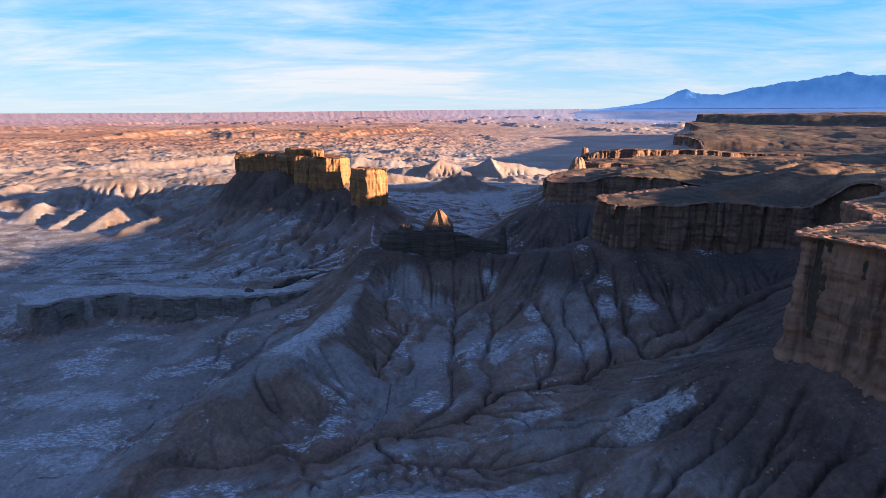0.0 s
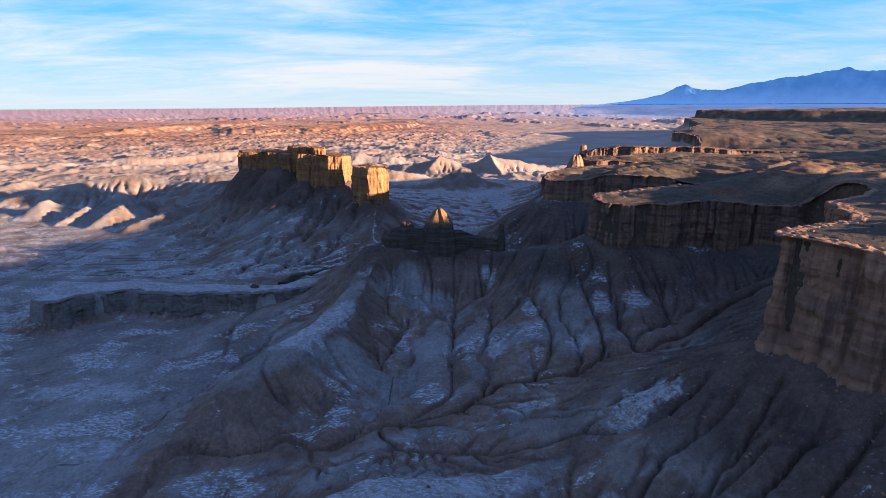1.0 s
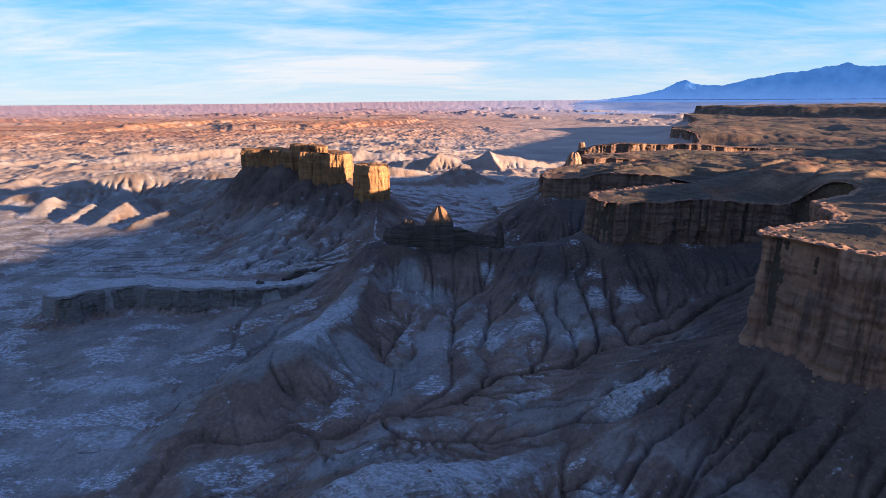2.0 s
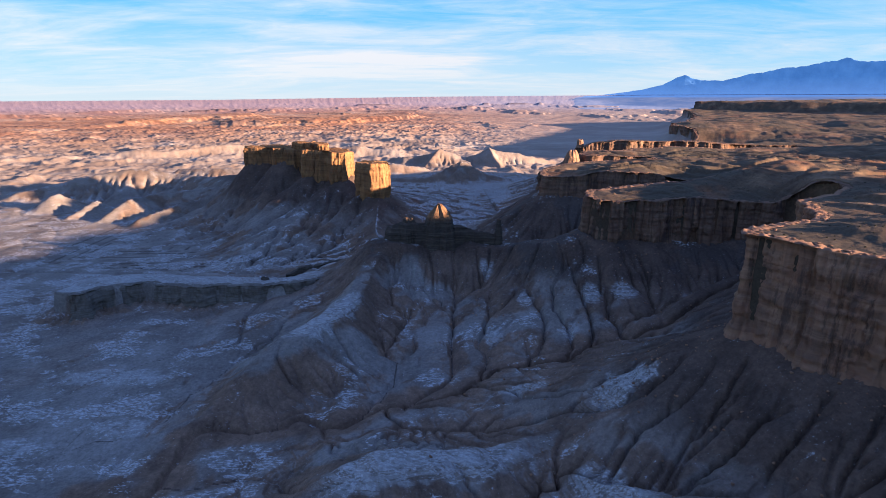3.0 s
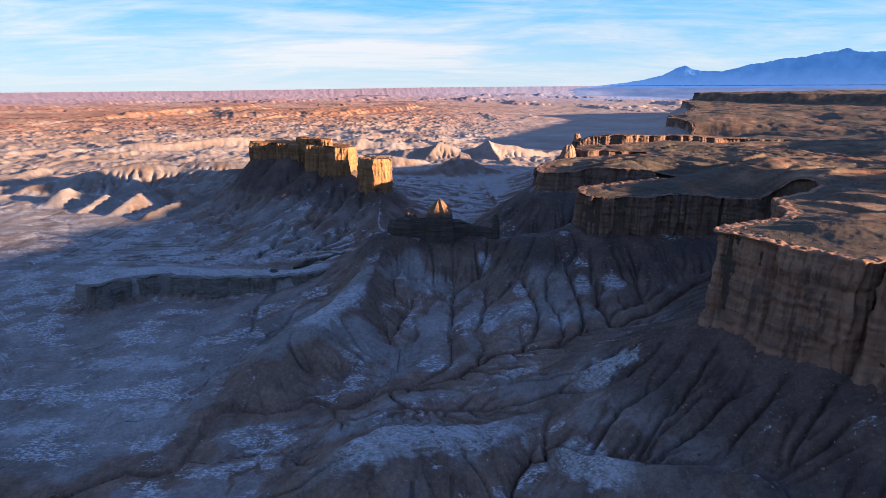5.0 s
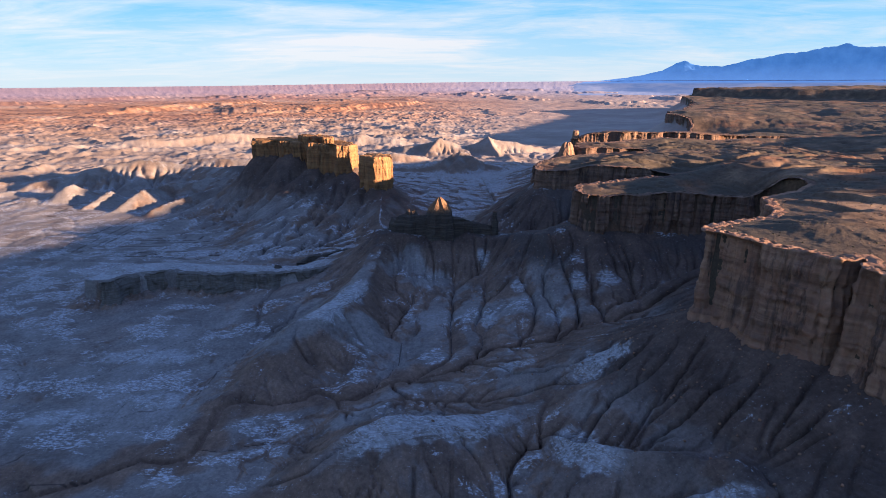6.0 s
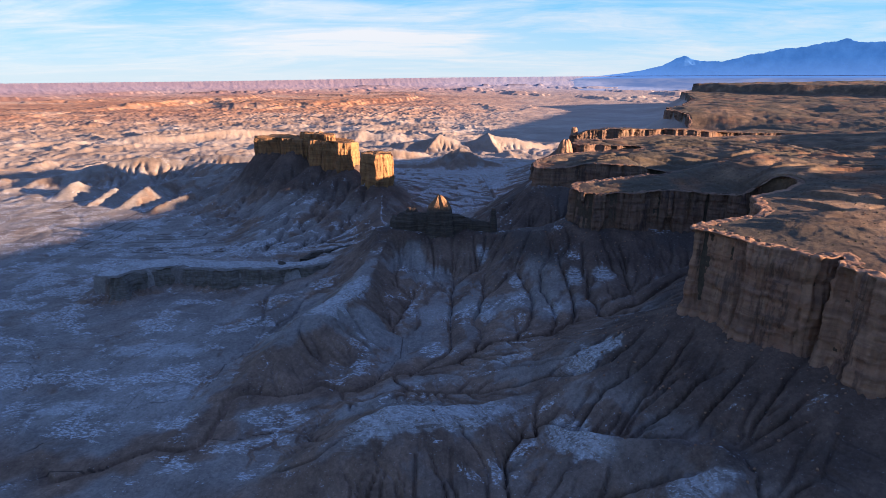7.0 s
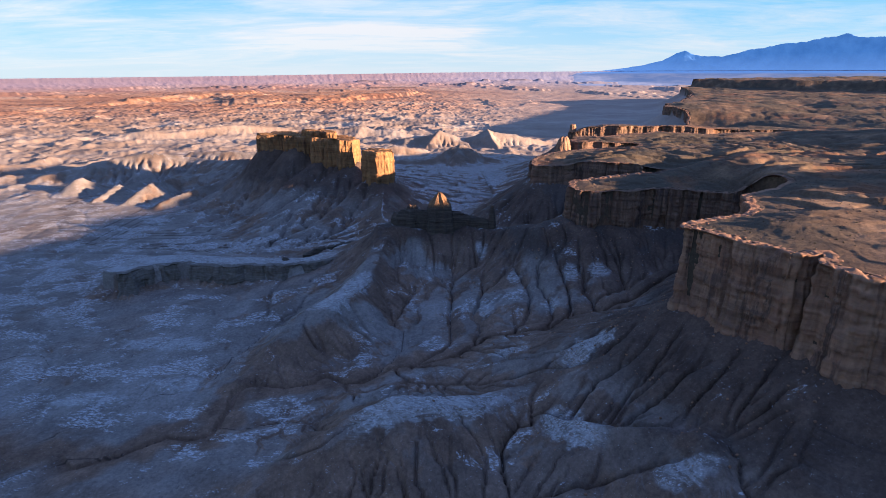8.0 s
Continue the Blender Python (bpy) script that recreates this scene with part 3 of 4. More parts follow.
def land_material():
    m, nt, b = new_material("land")
    shale = ramp(nt, noise_of(nt, 0.03, 9, 0.65), [(0.3, (0.120, 0.104, 0.097)), (0.5, (0.164, 0.147, 0.140)), (0.7, (0.210, 0.194, 0.189))])
    clay = ramp(nt, noise_of(nt, 0.06, 8, 0.65), [(0.35, (0.090, 0.058, 0.044)), (0.65, (0.170, 0.110, 0.080))])
    beds = ramp(nt, noise_of(nt, 0.011, 10, 0.62, (1.0, 1.0, 3.0), 0.6), [(0.50, (0, 0, 0)), (0.60, (0.5, 0.5, 0.5))])
    col = mix(nt, beds, shale, (0.088, 0.070, 0.062))
    # a dark mudstone bed in the upper slopes
    tc = node(nt, "ShaderNodeTexCoord")
    sep = node(nt, "ShaderNodeSeparateXYZ")
    link(nt, tc.outputs["Object"], sep.inputs[0])
    level = maths(nt, "ADD", sep.outputs["Z"], maths(nt, "MULTIPLY", noise_of(nt, 0.05, 9, 0.7), 26.0))
    level = maths(nt, "DIVIDE", maths(nt, "SUBTRACT", level, 49.0), 30.0)
    col = mix(nt, ramp(nt, level, [(0.30, (0, 0, 0)), (0.6, (0.85, 0.85, 0.85))]), col, (0.042, 0.033, 0.030))
    high = ramp(nt, maths(nt, "DIVIDE", maths(nt, "SUBTRACT", sep.outputs["Z"], 24.0), 30.0), [(0.0, (0, 0, 0)), (1.0, (0.85, 0.85, 0.85))])
    clay = mix(nt, high, clay, ramp(nt, noise_of(nt, 0.06, 8, 0.65), [(0.35, (0.044, 0.030, 0.025)), (0.65, (0.085, 0.057, 0.045))]))
    col = mix(nt, maths(nt, "MAXIMUM", attribute(nt, "brown"), attribute(nt, "tan")), col, clay)
    # gully and rill beds: dark clay, with the cuts' shade painted in
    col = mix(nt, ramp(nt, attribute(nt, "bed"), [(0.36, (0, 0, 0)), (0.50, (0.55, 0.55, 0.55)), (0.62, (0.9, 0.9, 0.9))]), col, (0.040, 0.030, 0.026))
    strata = ramp(nt, noise_of(nt, 1.3, 3, 0.5, (0.03, 0.03, 1.0), 0.3), [(0.46, (0, 0, 0)), (0.52, (1, 1, 1))])
    grain = ramp(nt, noise_of(nt, 0.45, 9, 0.8), [(0.32, (0.6, 0.6, 0.6)), (0.68, (1.3, 1.3, 1.3))])
    much = maths(nt, "MULTIPLY", maths(nt, "SUBTRACT", attribute(nt, "pale"), 0.62), 0.12)
    fleck = ramp(nt, maths(nt, "ADD", noise_of(nt, 0.7, 10, 0.82, (0.5, 1.2, 1.2)), much), [(0.545, (0, 0, 0)), (0.575, (1, 1, 1))])
    drift = ramp(nt, maths(nt, "ADD", noise_of(nt, 0.09, 12, 0.8, (0.5, 1.0, 1.0), 0.3), much), [(0.58, (0, 0, 0)), (0.64, (0.3, 0.3, 0.3))])
    crust = maths(nt, "MAXIMUM", maths(nt, "MAXIMUM", fleck, drift), maths(nt, "MULTIPLY", maths(nt, "MULTIPLY", strata, attribute(nt, "shelf")), 0.5))
    col = mix(nt, maths(nt, "MULTIPLY", crust, 0.85), col, (0.37, 0.38, 0.41))
    col = mix(nt, maths(nt, "ADD", maths(nt, "MULTIPLY", attribute(nt, "pale"), 0.06), maths(nt, "MULTIPLY", attribute(nt, "shelf"), 0.3)), col, (0.22, 0.215, 0.21))
    col = mix(nt, 1.0, col, grain, "MULTIPLY")
    soil = ramp(nt, noise_of(nt, 0.03, 9, 0.65), [(0.35, (0.058, 0.039, 0.028)), (0.52, (0.108, 0.070, 0.047)), (0.68, (0.205, 0.132, 0.084))])
    soil = mix(nt, ramp(nt, noise_of(nt, 0.006, 6, 0.6), [(0.42, (0, 0, 0)), (0.56, (0.8, 0.8, 0.8))]), soil, (0.052, 0.043, 0.032))
    soil = mix(nt, ramp(nt, noise_of(nt, 0.011, 8, 0.65, (1.0, 0.7, 1.0)), [(0.54, (0, 0, 0)), (0.62, (0.75, 0.75, 0.75))]), soil, (0.150, 0.072, 0.042))
    scrub = ramp(nt, noise_of(nt, 0.35, 8, 0.75), [(0.60, (0, 0, 0)), (0.64, (0.75, 0.75, 0.75))])
    soil = mix(nt, scrub, soil, (0.034, 0.030, 0.020))
    soil = mix(nt, 1.0, soil, grain, "MULTIPLY")
    col = mix(nt, attribute(nt, "plateau"), col, soil)
    flat = ramp(nt, noise_of(nt, 0.004, 9, 0.65), [(0.36, (0.165, 0.112, 0.083)), (0.5, (0.225, 0.165, 0.128)), (0.62, (0.30, 0.245, 0.205))])
    dune = ramp(nt, noise_of(nt, 0.003, 9, 0.65, (0.6, 1.6, 1.0)), [(0.38, (0.22, 0.095, 0.055)), (0.52, (0.33, 0.165, 0.090)), (0.64, (0.38, 0.245, 0.165))])
    sand = mix(nt, attribute(nt, "rust"), flat, dune)
    sand = mix(nt, ramp(nt, noise_of(nt, 0.012, 12, 0.8, (0.5, 1.4, 1.0)), [(0.55, (0, 0, 0)), (0.59, (0.6, 0.6, 0.6))]), sand, (0.15, 0.10, 0.078))
    # sand painted lighter on the right, offsetting shadow and standing in for haze
    sand = mix(nt, maths(nt, "MULTIPLY", attribute(nt, "east"), 0.35), sand, (0.31, 0.275, 0.27))
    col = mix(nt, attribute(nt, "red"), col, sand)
    # distance haze painted into the far plain's base colour
    col = mix(nt, maths(nt, "MULTIPLY", attribute(nt, "far_haze"), 0.85), col, mix(nt, attribute(nt, "east"), (0.33, 0.255, 0.285), (0.31, 0.31, 0.39)))
    # the bluffs' shaded sides, painted as a dark base colour
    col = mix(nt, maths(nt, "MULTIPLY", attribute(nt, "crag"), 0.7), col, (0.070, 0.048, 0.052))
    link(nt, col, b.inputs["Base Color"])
    bump(nt, b, noise_of(nt, 0.5, 10, 0.75), 0.7, 0.6)
    return m


def rock_material(name, tint):
    m, nt, b = new_material(name)
    streak = noise_of(nt, 0.13, 11, 0.66, (1, 1, 0.14), 0.5)
    bed = noise_of(nt, 0.30, 6, 0.6, (0.06, 0.06, 1), 0.5)
    patch = noise_of(nt, 0.06, 6, 0.6)
    col = ramp(nt, streak, [(0.34, (0.080, 0.053, 0.039)), (0.5, (0.155, 0.097, 0.060)), (0.66, (0.245, 0.156, 0.090))])
    col = mix(nt, 0.42, col, ramp(nt, bed, [(0.40, (0.080, 0.055, 0.040)), (0.6, (0.215, 0.138, 0.084))]))
    col = mix(nt, ramp(nt, patch, [(0.5, (0, 0, 0)), (0.66, (0.5, 0.5, 0.5))]), col, (0.165, 0.09, 0.052))
    col = mix(nt, ramp(nt, noise_of(nt, 0.075, 10, 0.7, (1, 1, 0.16), 0.2), [(0.55, (0, 0, 0)), (0.62, (0.7, 0.7, 0.7))]), col, (0.034, 0.027, 0.024))
    col = mix(nt, 1.0, col, tint, "MULTIPLY")
    link(nt, col, b.inputs["Base Color"])
    h = maths(nt, "ADD", maths(nt, "MULTIPLY", bed, 0.6), maths(nt, "MULTIPLY", noise_of(nt, 0.6, 10, 0.72), 1.3))
    bump(nt, b, h, 0.8, 0.9)
    return m


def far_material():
    m, nt, b = new_material("far_mountain_haze")
    # blue haze painted into the colour, paler towards the foot
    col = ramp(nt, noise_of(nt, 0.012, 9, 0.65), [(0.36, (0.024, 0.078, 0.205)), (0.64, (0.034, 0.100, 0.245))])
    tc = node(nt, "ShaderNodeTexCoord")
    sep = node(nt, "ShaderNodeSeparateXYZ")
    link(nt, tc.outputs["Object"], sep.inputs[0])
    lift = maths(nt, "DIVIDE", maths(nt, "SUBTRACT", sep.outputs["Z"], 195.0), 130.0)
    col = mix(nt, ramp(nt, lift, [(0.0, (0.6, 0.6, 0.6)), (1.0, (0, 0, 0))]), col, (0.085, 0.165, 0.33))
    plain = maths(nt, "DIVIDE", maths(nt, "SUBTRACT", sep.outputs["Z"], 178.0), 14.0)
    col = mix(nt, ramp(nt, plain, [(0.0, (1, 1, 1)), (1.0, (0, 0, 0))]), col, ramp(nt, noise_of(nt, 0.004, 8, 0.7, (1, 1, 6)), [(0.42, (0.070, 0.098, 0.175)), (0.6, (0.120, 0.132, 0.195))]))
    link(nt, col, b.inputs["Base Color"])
    # the same haze colour also glows
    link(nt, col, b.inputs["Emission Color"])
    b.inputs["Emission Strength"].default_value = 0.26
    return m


def shale_material():
    m, nt, b = new_material("shale")
    streak = noise_of(nt, 0.5, 8, 0.7, (1, 1, 0.3))
    bed = noise_of(nt, 0.9, 5, 0.6, (0.05, 0.05, 1), 0.4)
    col = ramp(nt, streak, [(0.35, (0.075, 0.064, 0.056)), (0.65, (0.14, 0.12, 0.108))])
    col = mix(nt, 0.4, col, ramp(nt, bed, [(0.4, (0.07, 0.058, 0.05)), (0.6, (0.16, 0.145, 0.135))]))
    link(nt, col, b.inputs["Base Color"])
    bump(nt, b, noise_of(nt, 0.9, 9, 0.7), 0.8, 0.8)
    return m


def dark_rock_material():
    """Dark thin-bedded mudstone, paler and more orange from a certain level up."""
    m, nt, b = new_material("mudstone")
    bed = noise_of(nt, 0.9, 4, 0.6, (0.04, 0.04, 1), 0.3)
    streak = noise_of(nt, 0.6, 8, 0.7)
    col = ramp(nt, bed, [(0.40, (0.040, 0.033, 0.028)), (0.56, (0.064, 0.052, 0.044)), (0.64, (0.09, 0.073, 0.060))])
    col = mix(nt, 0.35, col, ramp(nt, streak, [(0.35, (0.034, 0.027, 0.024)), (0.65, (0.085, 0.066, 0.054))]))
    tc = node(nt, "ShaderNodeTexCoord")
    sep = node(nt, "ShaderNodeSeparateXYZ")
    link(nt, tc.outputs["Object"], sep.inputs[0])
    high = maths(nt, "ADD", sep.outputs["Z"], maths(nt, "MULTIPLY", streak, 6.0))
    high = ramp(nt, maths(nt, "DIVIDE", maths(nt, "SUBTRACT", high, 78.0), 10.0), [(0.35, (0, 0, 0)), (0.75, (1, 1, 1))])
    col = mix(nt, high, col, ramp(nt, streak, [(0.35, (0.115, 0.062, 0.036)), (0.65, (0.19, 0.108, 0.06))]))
    link(nt, col, b.inputs["Base Color"])
    bump(nt, b, maths(nt, "ADD", bed, streak), 0.9, 0.6)
    return m


# one rock, three tints: canyon copy darkened for shade, gold matched to sunlit butte
LAND, ROCK, ROCK_SHADED, GOLD, SHALE, FAR, DARK = land_material(), rock_material("sandstone", (1.36, 1.22, 1.28)), rock_material("shaded_sandstone", (0.82, 0.78, 0.90)), rock_material("golden_sandstone", (1.22, 1.0, 0.76)), shale_material(), far_material(), dark_rock_material()


# ---------------------------------------------------------------- the ground, one sheet to the horizon
def mesh_of(name, verts, quads, material, shade=True):
    me = bpy.data.meshes.new(name)
    verts, quads = np.asarray(verts, np.float32), np.asarray(quads, np.int32)
    me.vertices.add(len(verts))
    me.vertices.foreach_set("co", verts.ravel())
    me.loops.add(quads.size)
    me.loops.foreach_set("vertex_index", quads.ravel())
    me.polygons.add(len(quads))
    me.polygons.foreach_set("loop_start", np.arange(0, quads.size, quads.shape[1], dtype=np.int32))
    if shade:
        me.polygons.foreach_set("use_smooth", np.ones(len(quads), bool))
    me.update(calc_edges=True)
    me.validate()
    me.materials.append(material)
    return me


def grid_quads(rows, cols, wrap=False):
    i, j = np.meshgrid(np.arange(rows - 1), np.arange(cols if wrap else cols - 1), indexing="ij")
    a = i * cols + j
    b = i * cols + (j + 1) % cols
    return np.stack([a, b, b + cols, a + cols], -1).reshape(-1, 4)


SHEET = {}


def ground_z(x, y):
    """Height of the finished ground sheet ahead of the camera."""
    x, y = np.asarray(x, float), np.asarray(y, float)
    rr, th = np.hypot(x - POLE[0], y - POLE[1]), np.arctan2(x - POLE[0], y - POLE[1])
    i = np.clip(np.searchsorted(SHEET["r"], rr) - 1, 0, len(SHEET["r"]) - 2)
    u = (rr - SHEET["r"][i]) / (SHEET["r"][i + 1] - SHEET["r"][i])
    f = (th - radians(-44)) / SHEET["step"]
    j = np.clip(f.astype(int), 0, 948)
    w = f - j
    z = SHEET["z"]
    return (z[i, j] * (1 - w) + z[i, j + 1] * w) * (1 - u) + (z[i + 1, j] * (1 - w) + z[i + 1, j + 1] * w) * u


def build_ground():
    fine = np.radians(np.linspace(-44, 44, 950))
    rest = np.radians(np.linspace(44, 316, 70))[1:-1]
    ang = np.concatenate([fine, rest])
    p = 0.4
    u = np.linspace(110.0 ** -p, 4870.0 ** -p, 1080)
    r = np.concatenate([[0.01, 30, 60, 85, 100], u ** (-1 / p)])
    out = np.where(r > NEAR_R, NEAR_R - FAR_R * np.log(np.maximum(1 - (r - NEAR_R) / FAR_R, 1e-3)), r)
    R, A = np.meshgrid(r, ang, indexing="ij")
    D = np.broadcast_to(out[:, None], R.shape)
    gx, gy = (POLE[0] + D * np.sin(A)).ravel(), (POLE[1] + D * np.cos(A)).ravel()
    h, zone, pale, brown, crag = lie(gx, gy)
    bed = np.zeros_like(h)
    for x0, x1, y0, y1, cell, power in ((-400.0, 300.0, 70.0, 560.0, 1.2, 0.034), (-900.0, 320.0, 500.0, 1600.0, 3.5, 0.08)):
        ex, ey = np.arange(x0, x1, cell), np.arange(y0, y1, cell)
        EX, EY = np.meshgrid(ex, ey)
        eh, ez, _, _, _ = lie(EX.ravel(), EY.ravel())
        cut, area = erode(eh.reshape(EX.shape).astype(float), (ez.reshape(EX.shape) > 0.5) | inside(BENCH, EX, EY), cell, 14, power, 0.5, 0.012, 40.0 * cell)
        edge = smooth(0, 30, np.minimum(np.minimum(EX - x0, x1 - EX), np.minimum(EY - y0, y1 - EY)))
        cut = cut * edge
        m = (gx > x0) & (gx < ex[-1] - cell) & (gy > y0) & (gy < ey[-1] - cell)
        fx, fy = (gx[m] - x0) / cell, (gy[m] - y0) / cell
        ix, iy = fx.astype(int), fy.astype(int)
        fx, fy = fx - ix, fy - iy
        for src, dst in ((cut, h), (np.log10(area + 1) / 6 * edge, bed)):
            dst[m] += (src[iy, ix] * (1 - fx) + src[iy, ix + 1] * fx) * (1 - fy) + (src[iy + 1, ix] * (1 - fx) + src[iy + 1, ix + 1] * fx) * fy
    # far height set per bearing so the horizon fits the camera's view
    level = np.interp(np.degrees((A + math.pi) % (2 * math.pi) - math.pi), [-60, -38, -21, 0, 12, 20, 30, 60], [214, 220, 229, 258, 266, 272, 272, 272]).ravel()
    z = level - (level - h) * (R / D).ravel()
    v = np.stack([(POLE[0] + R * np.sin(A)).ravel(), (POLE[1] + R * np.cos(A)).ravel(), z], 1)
    q = grid_quads(len(r), len(ang), True)[:, ::-1]
    me = mesh_of("ground", v, q, LAND)
    SHEET["r"], SHEET["z"], SHEET["step"] = r, z.reshape(R.shape), fine[1] - fine[0]
    df = D.ravel()
    tx, ty, tz = gx.reshape(R.shape), gy.reshape(R.shape), h.reshape(R.shape)
    gr = [np.gradient(c, axis=0) for c in (tx, ty, tz)]
    ga = [np.gradient(c, axis=1) for c in (tx, ty, tz)]
    up = np.stack([gr[2] * ga[1] - gr[1] * ga[2], gr[0] * ga[2] - gr[2] * ga[0], gr[1] * ga[0] - gr[0] * ga[1]], -1)
    up /= np.linalg.norm(up, axis=2)[..., None] + 1e-9
    drawn = smooth(NEAR_R, NEAR_R + 400, R)[..., None]
    own = np.empty(len(v) * 3, np.float32)
    me.vertex_normals.foreach_get("vector", own)
    own = own.reshape(R.shape + (3,))
    up *= np.sign(up[..., 2:]) * np.sign(own[..., 2:])
    up = own * (1 - drawn) + up * drawn
    nz = np.empty(len(v) * 3, np.float32)
    me.vertex_normals.foreach_get("vector", nz)
    nz = np.abs(nz[2::3])
    vx, vy = v[:, 0], v[:, 1]
    patch = fbm(vx / 42, vy / 26, 6, 500, 0.66)
    patch = patch + 0.3 * smooth(0.955, 0.99, nz) * (1 - smooth(500, 900, df))
    shelf = pale.copy()
    patch = patch - 0.45 * brown
    tan = 0.9 * smooth(-0.3, 0.2, fbm(vx / 60, vy / 45, 5, 510, 0.6) + 0.45 * smooth(-160, -70, vx) - 0.25) * (1 - 0.7 * smooth(0.94, 0.99, nz))
    patch = patch + (0.4 + 1.0 * smooth(-170, -90, vx) * (1 - smooth(150, 240, vx))) * smooth(470, 560, df) * (1 - smooth(1100, 1400, df)) * smooth(0.86, 0.95, nz)
    pale = np.maximum(pale, smooth(0.2, 0.95, patch + 0.9 * (nz - 0.86)) * smooth(0.7, 0.9, nz))
    red = smooth(750, 2100, df) * 0.9
    for name, val in (("plateau", zone), ("pale", pale), ("brown", brown * (1 - zone)), ("bed", bed), ("shelf", shelf), ("tan", tan), ("red", red * (1 - zone)), ("crag", crag), ("east", smooth(-800, 900, vx)), ("rust", smooth(2000, 3800, df) * (1 - 0.75 * smooth(-200, 1300, vx))), ("far_haze", smooth(4500, 10500, df) * (1 - zone))):
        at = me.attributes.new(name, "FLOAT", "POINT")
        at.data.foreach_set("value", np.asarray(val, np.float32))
    me.normals_split_custom_set_from_vertices(up.reshape(-1, 3).astype(np.float32))
    return tagged(new("ground", me), "grey shale badlands with pale crust and dry washes", "ground", kind="structure")


ground = build_ground()


# ---------------------------------------------------------------- cliffs
def cliff_mesh(name, line, tops, feet, rows, seed, closed=False, batter=3.0, crack=2.4, taper=None, dome=2.0, material=None, ledges=1.0, rough=1.0):
    """A sheer wall of jointed sandstone along a line whose right side is open; closed: a block with a top."""
    p = np.array(line)[:, :2]
    n = len(p)
    nxt, prv = (np.roll(p, -1, 0), np.roll(p, 1, 0)) if closed else (np.vstack([p[1:], 2 * p[-1] - p[-2]]), np.vstack([2 * p[0] - p[1], p[:-1]]))
    tan = nxt - prv
    tan /= np.linalg.norm(tan, axis=1)[:, None] + 1e-9
    nor = np.stack([-tan[:, 1], tan[:, 0]], 1)
    if closed:
        area = np.sum(p[:, 0] * nxt[:, 1] - nxt[:, 0] * p[:, 1])
        nor = nor * (-1 if area > 0 else 1)
    seg = np.linalg.norm(nxt - p, axis=1)
    s = np.concatenate([[0], np.cumsum(seg)[:-1]])
    if closed:
        c = p.mean(0)
        an = np.arctan2(p[:, 1] - c[1], p[:, 0] - c[0])
        rad = s[-1] / (2 * math.pi)
        sx, sy = rad * np.cos(an), rad * np.sin(an)
    else:
        sx, sy = s, np.zeros(n)
    col = 2.4 * gn(sx / 38, sy / 38, seed) + 0.9 * gn(sx / 11, sy / 11, seed + 1) + 0.4 * gn(sx / 4, sy / 4, seed + 2)
    cell_id = np.floor((sx + 2.5 * gn(sx / 9, sy / 9, seed + 20)) / 15 + 0.37 * np.floor(sy / 15))
    col = col + 2.0 * (np.modf(np.abs(np.sin(cell_id * 12.9898 + seed) * 437.585))[0] - 0.5)
    col = col * rough
    joint = smooth(0, 1, 1 - np.clip(np.abs(gn(sx / 22, sy / 22, seed + 3)) / 0.085, 0, 1))
    joint2 = 1 - np.clip(np.abs(gn(sx / 5, sy / 5, seed + 4)) / 0.12, 0, 1)
    verts = []
    tt = np.linspace(0, 1, rows)
    for t in tt:
        z = tops + (feet - 6 - tops) * t
        ledge = 0.7 * gn(z / 9.0, sx / 60, seed + 7) + 0.28 * ledges * gn(z / 2.6, sx / 30, seed + 8) + (ledges - 1) * 0.5 * np.abs(gn(z / 2.1, sx / 50, seed + 13))
        fade = smooth(0, 0.05, t)
        o = col * (0.75 + 0.25 * t) + ledge + batter * t ** 1.3 - crack * joint * (0.4 + 0.6 * gn(z / 18 + 9, sx / 11, seed + 9)) * fade - crack * 0.45 * joint2 * fade
        if not closed:
            # alcoves and slots below the cap
            slot = smooth(0.20, 0.26, gn(sx / 30, z / 200, seed + 30)) + 0.8 * smooth(0.24, 0.29, gn(sx / 11, z / 150, seed + 31))
            o = o - 1.2 * crack * slot * smooth(0.0, 0.04, t) * (1 - 0.8 * smooth(0.75, 1.0, t))
        spall = gn(sx / 17 + 0.3 * sy, z / 15, seed + 14)
        o = o + rough * (1.3 * smooth(-0.06, 0.06, spall) + 0.7 * smooth(0.2, 0.28, gn(sx / 9 + 0.2 * sy, z / 8, seed + 15)))
        o = o + 0.35 * gn(sx / 2.4 + sy, z / 2.4, seed + 10) - dome * (1 - min(t / 0.16, 1.0)) ** 2.2
        q = p
        if taper is not None:
            c = p.mean(0)
            q = c + (p - c) * taper(t)
            o = o * np.clip(taper(t), 0.3, 1)
        verts.append(np.column_stack([q[:, 0] + nor[:, 0] * o, q[:, 1] + nor[:, 1] * o, z]))
    head = []
    if closed:
        c = p.mean(0)
        first = verts[0]
        for f in (0.05, 0.14, 0.3, 0.5, 0.75, 0.985):
            xy = first[:, :2] + (c - first[:, :2]) * f
            zz = first[:, 2] + 0.9 * gn(xy[:, 0] / 7, xy[:, 1] / 7, seed + 11) + 0.5 * f
            zz = zz * (1 - f * f) + (f * f) * first[:, 2].mean() if f > 0.6 else zz
            head.append(np.column_stack([xy, zz]))
    else:
        for f in (0.3, 1.0, 1.8, 2.8, 4.2, 6.0, 8.0):
            xy = verts[0][:, :2] - nor * f
            zt = tops + 0.5 * gn(xy[:, 0] / 3, xy[:, 1] / 3, seed + 12) + 0.28 * np.round(2.5 * gn(xy[:, 0] / 4.5, xy[:, 1] / 3.5, seed + 32)) + 0.1
            head.append(np.column_stack([xy, zt - (1.2 if f > 6 else 0)]))
    allv = np.vstack(head[::-1] + verts)
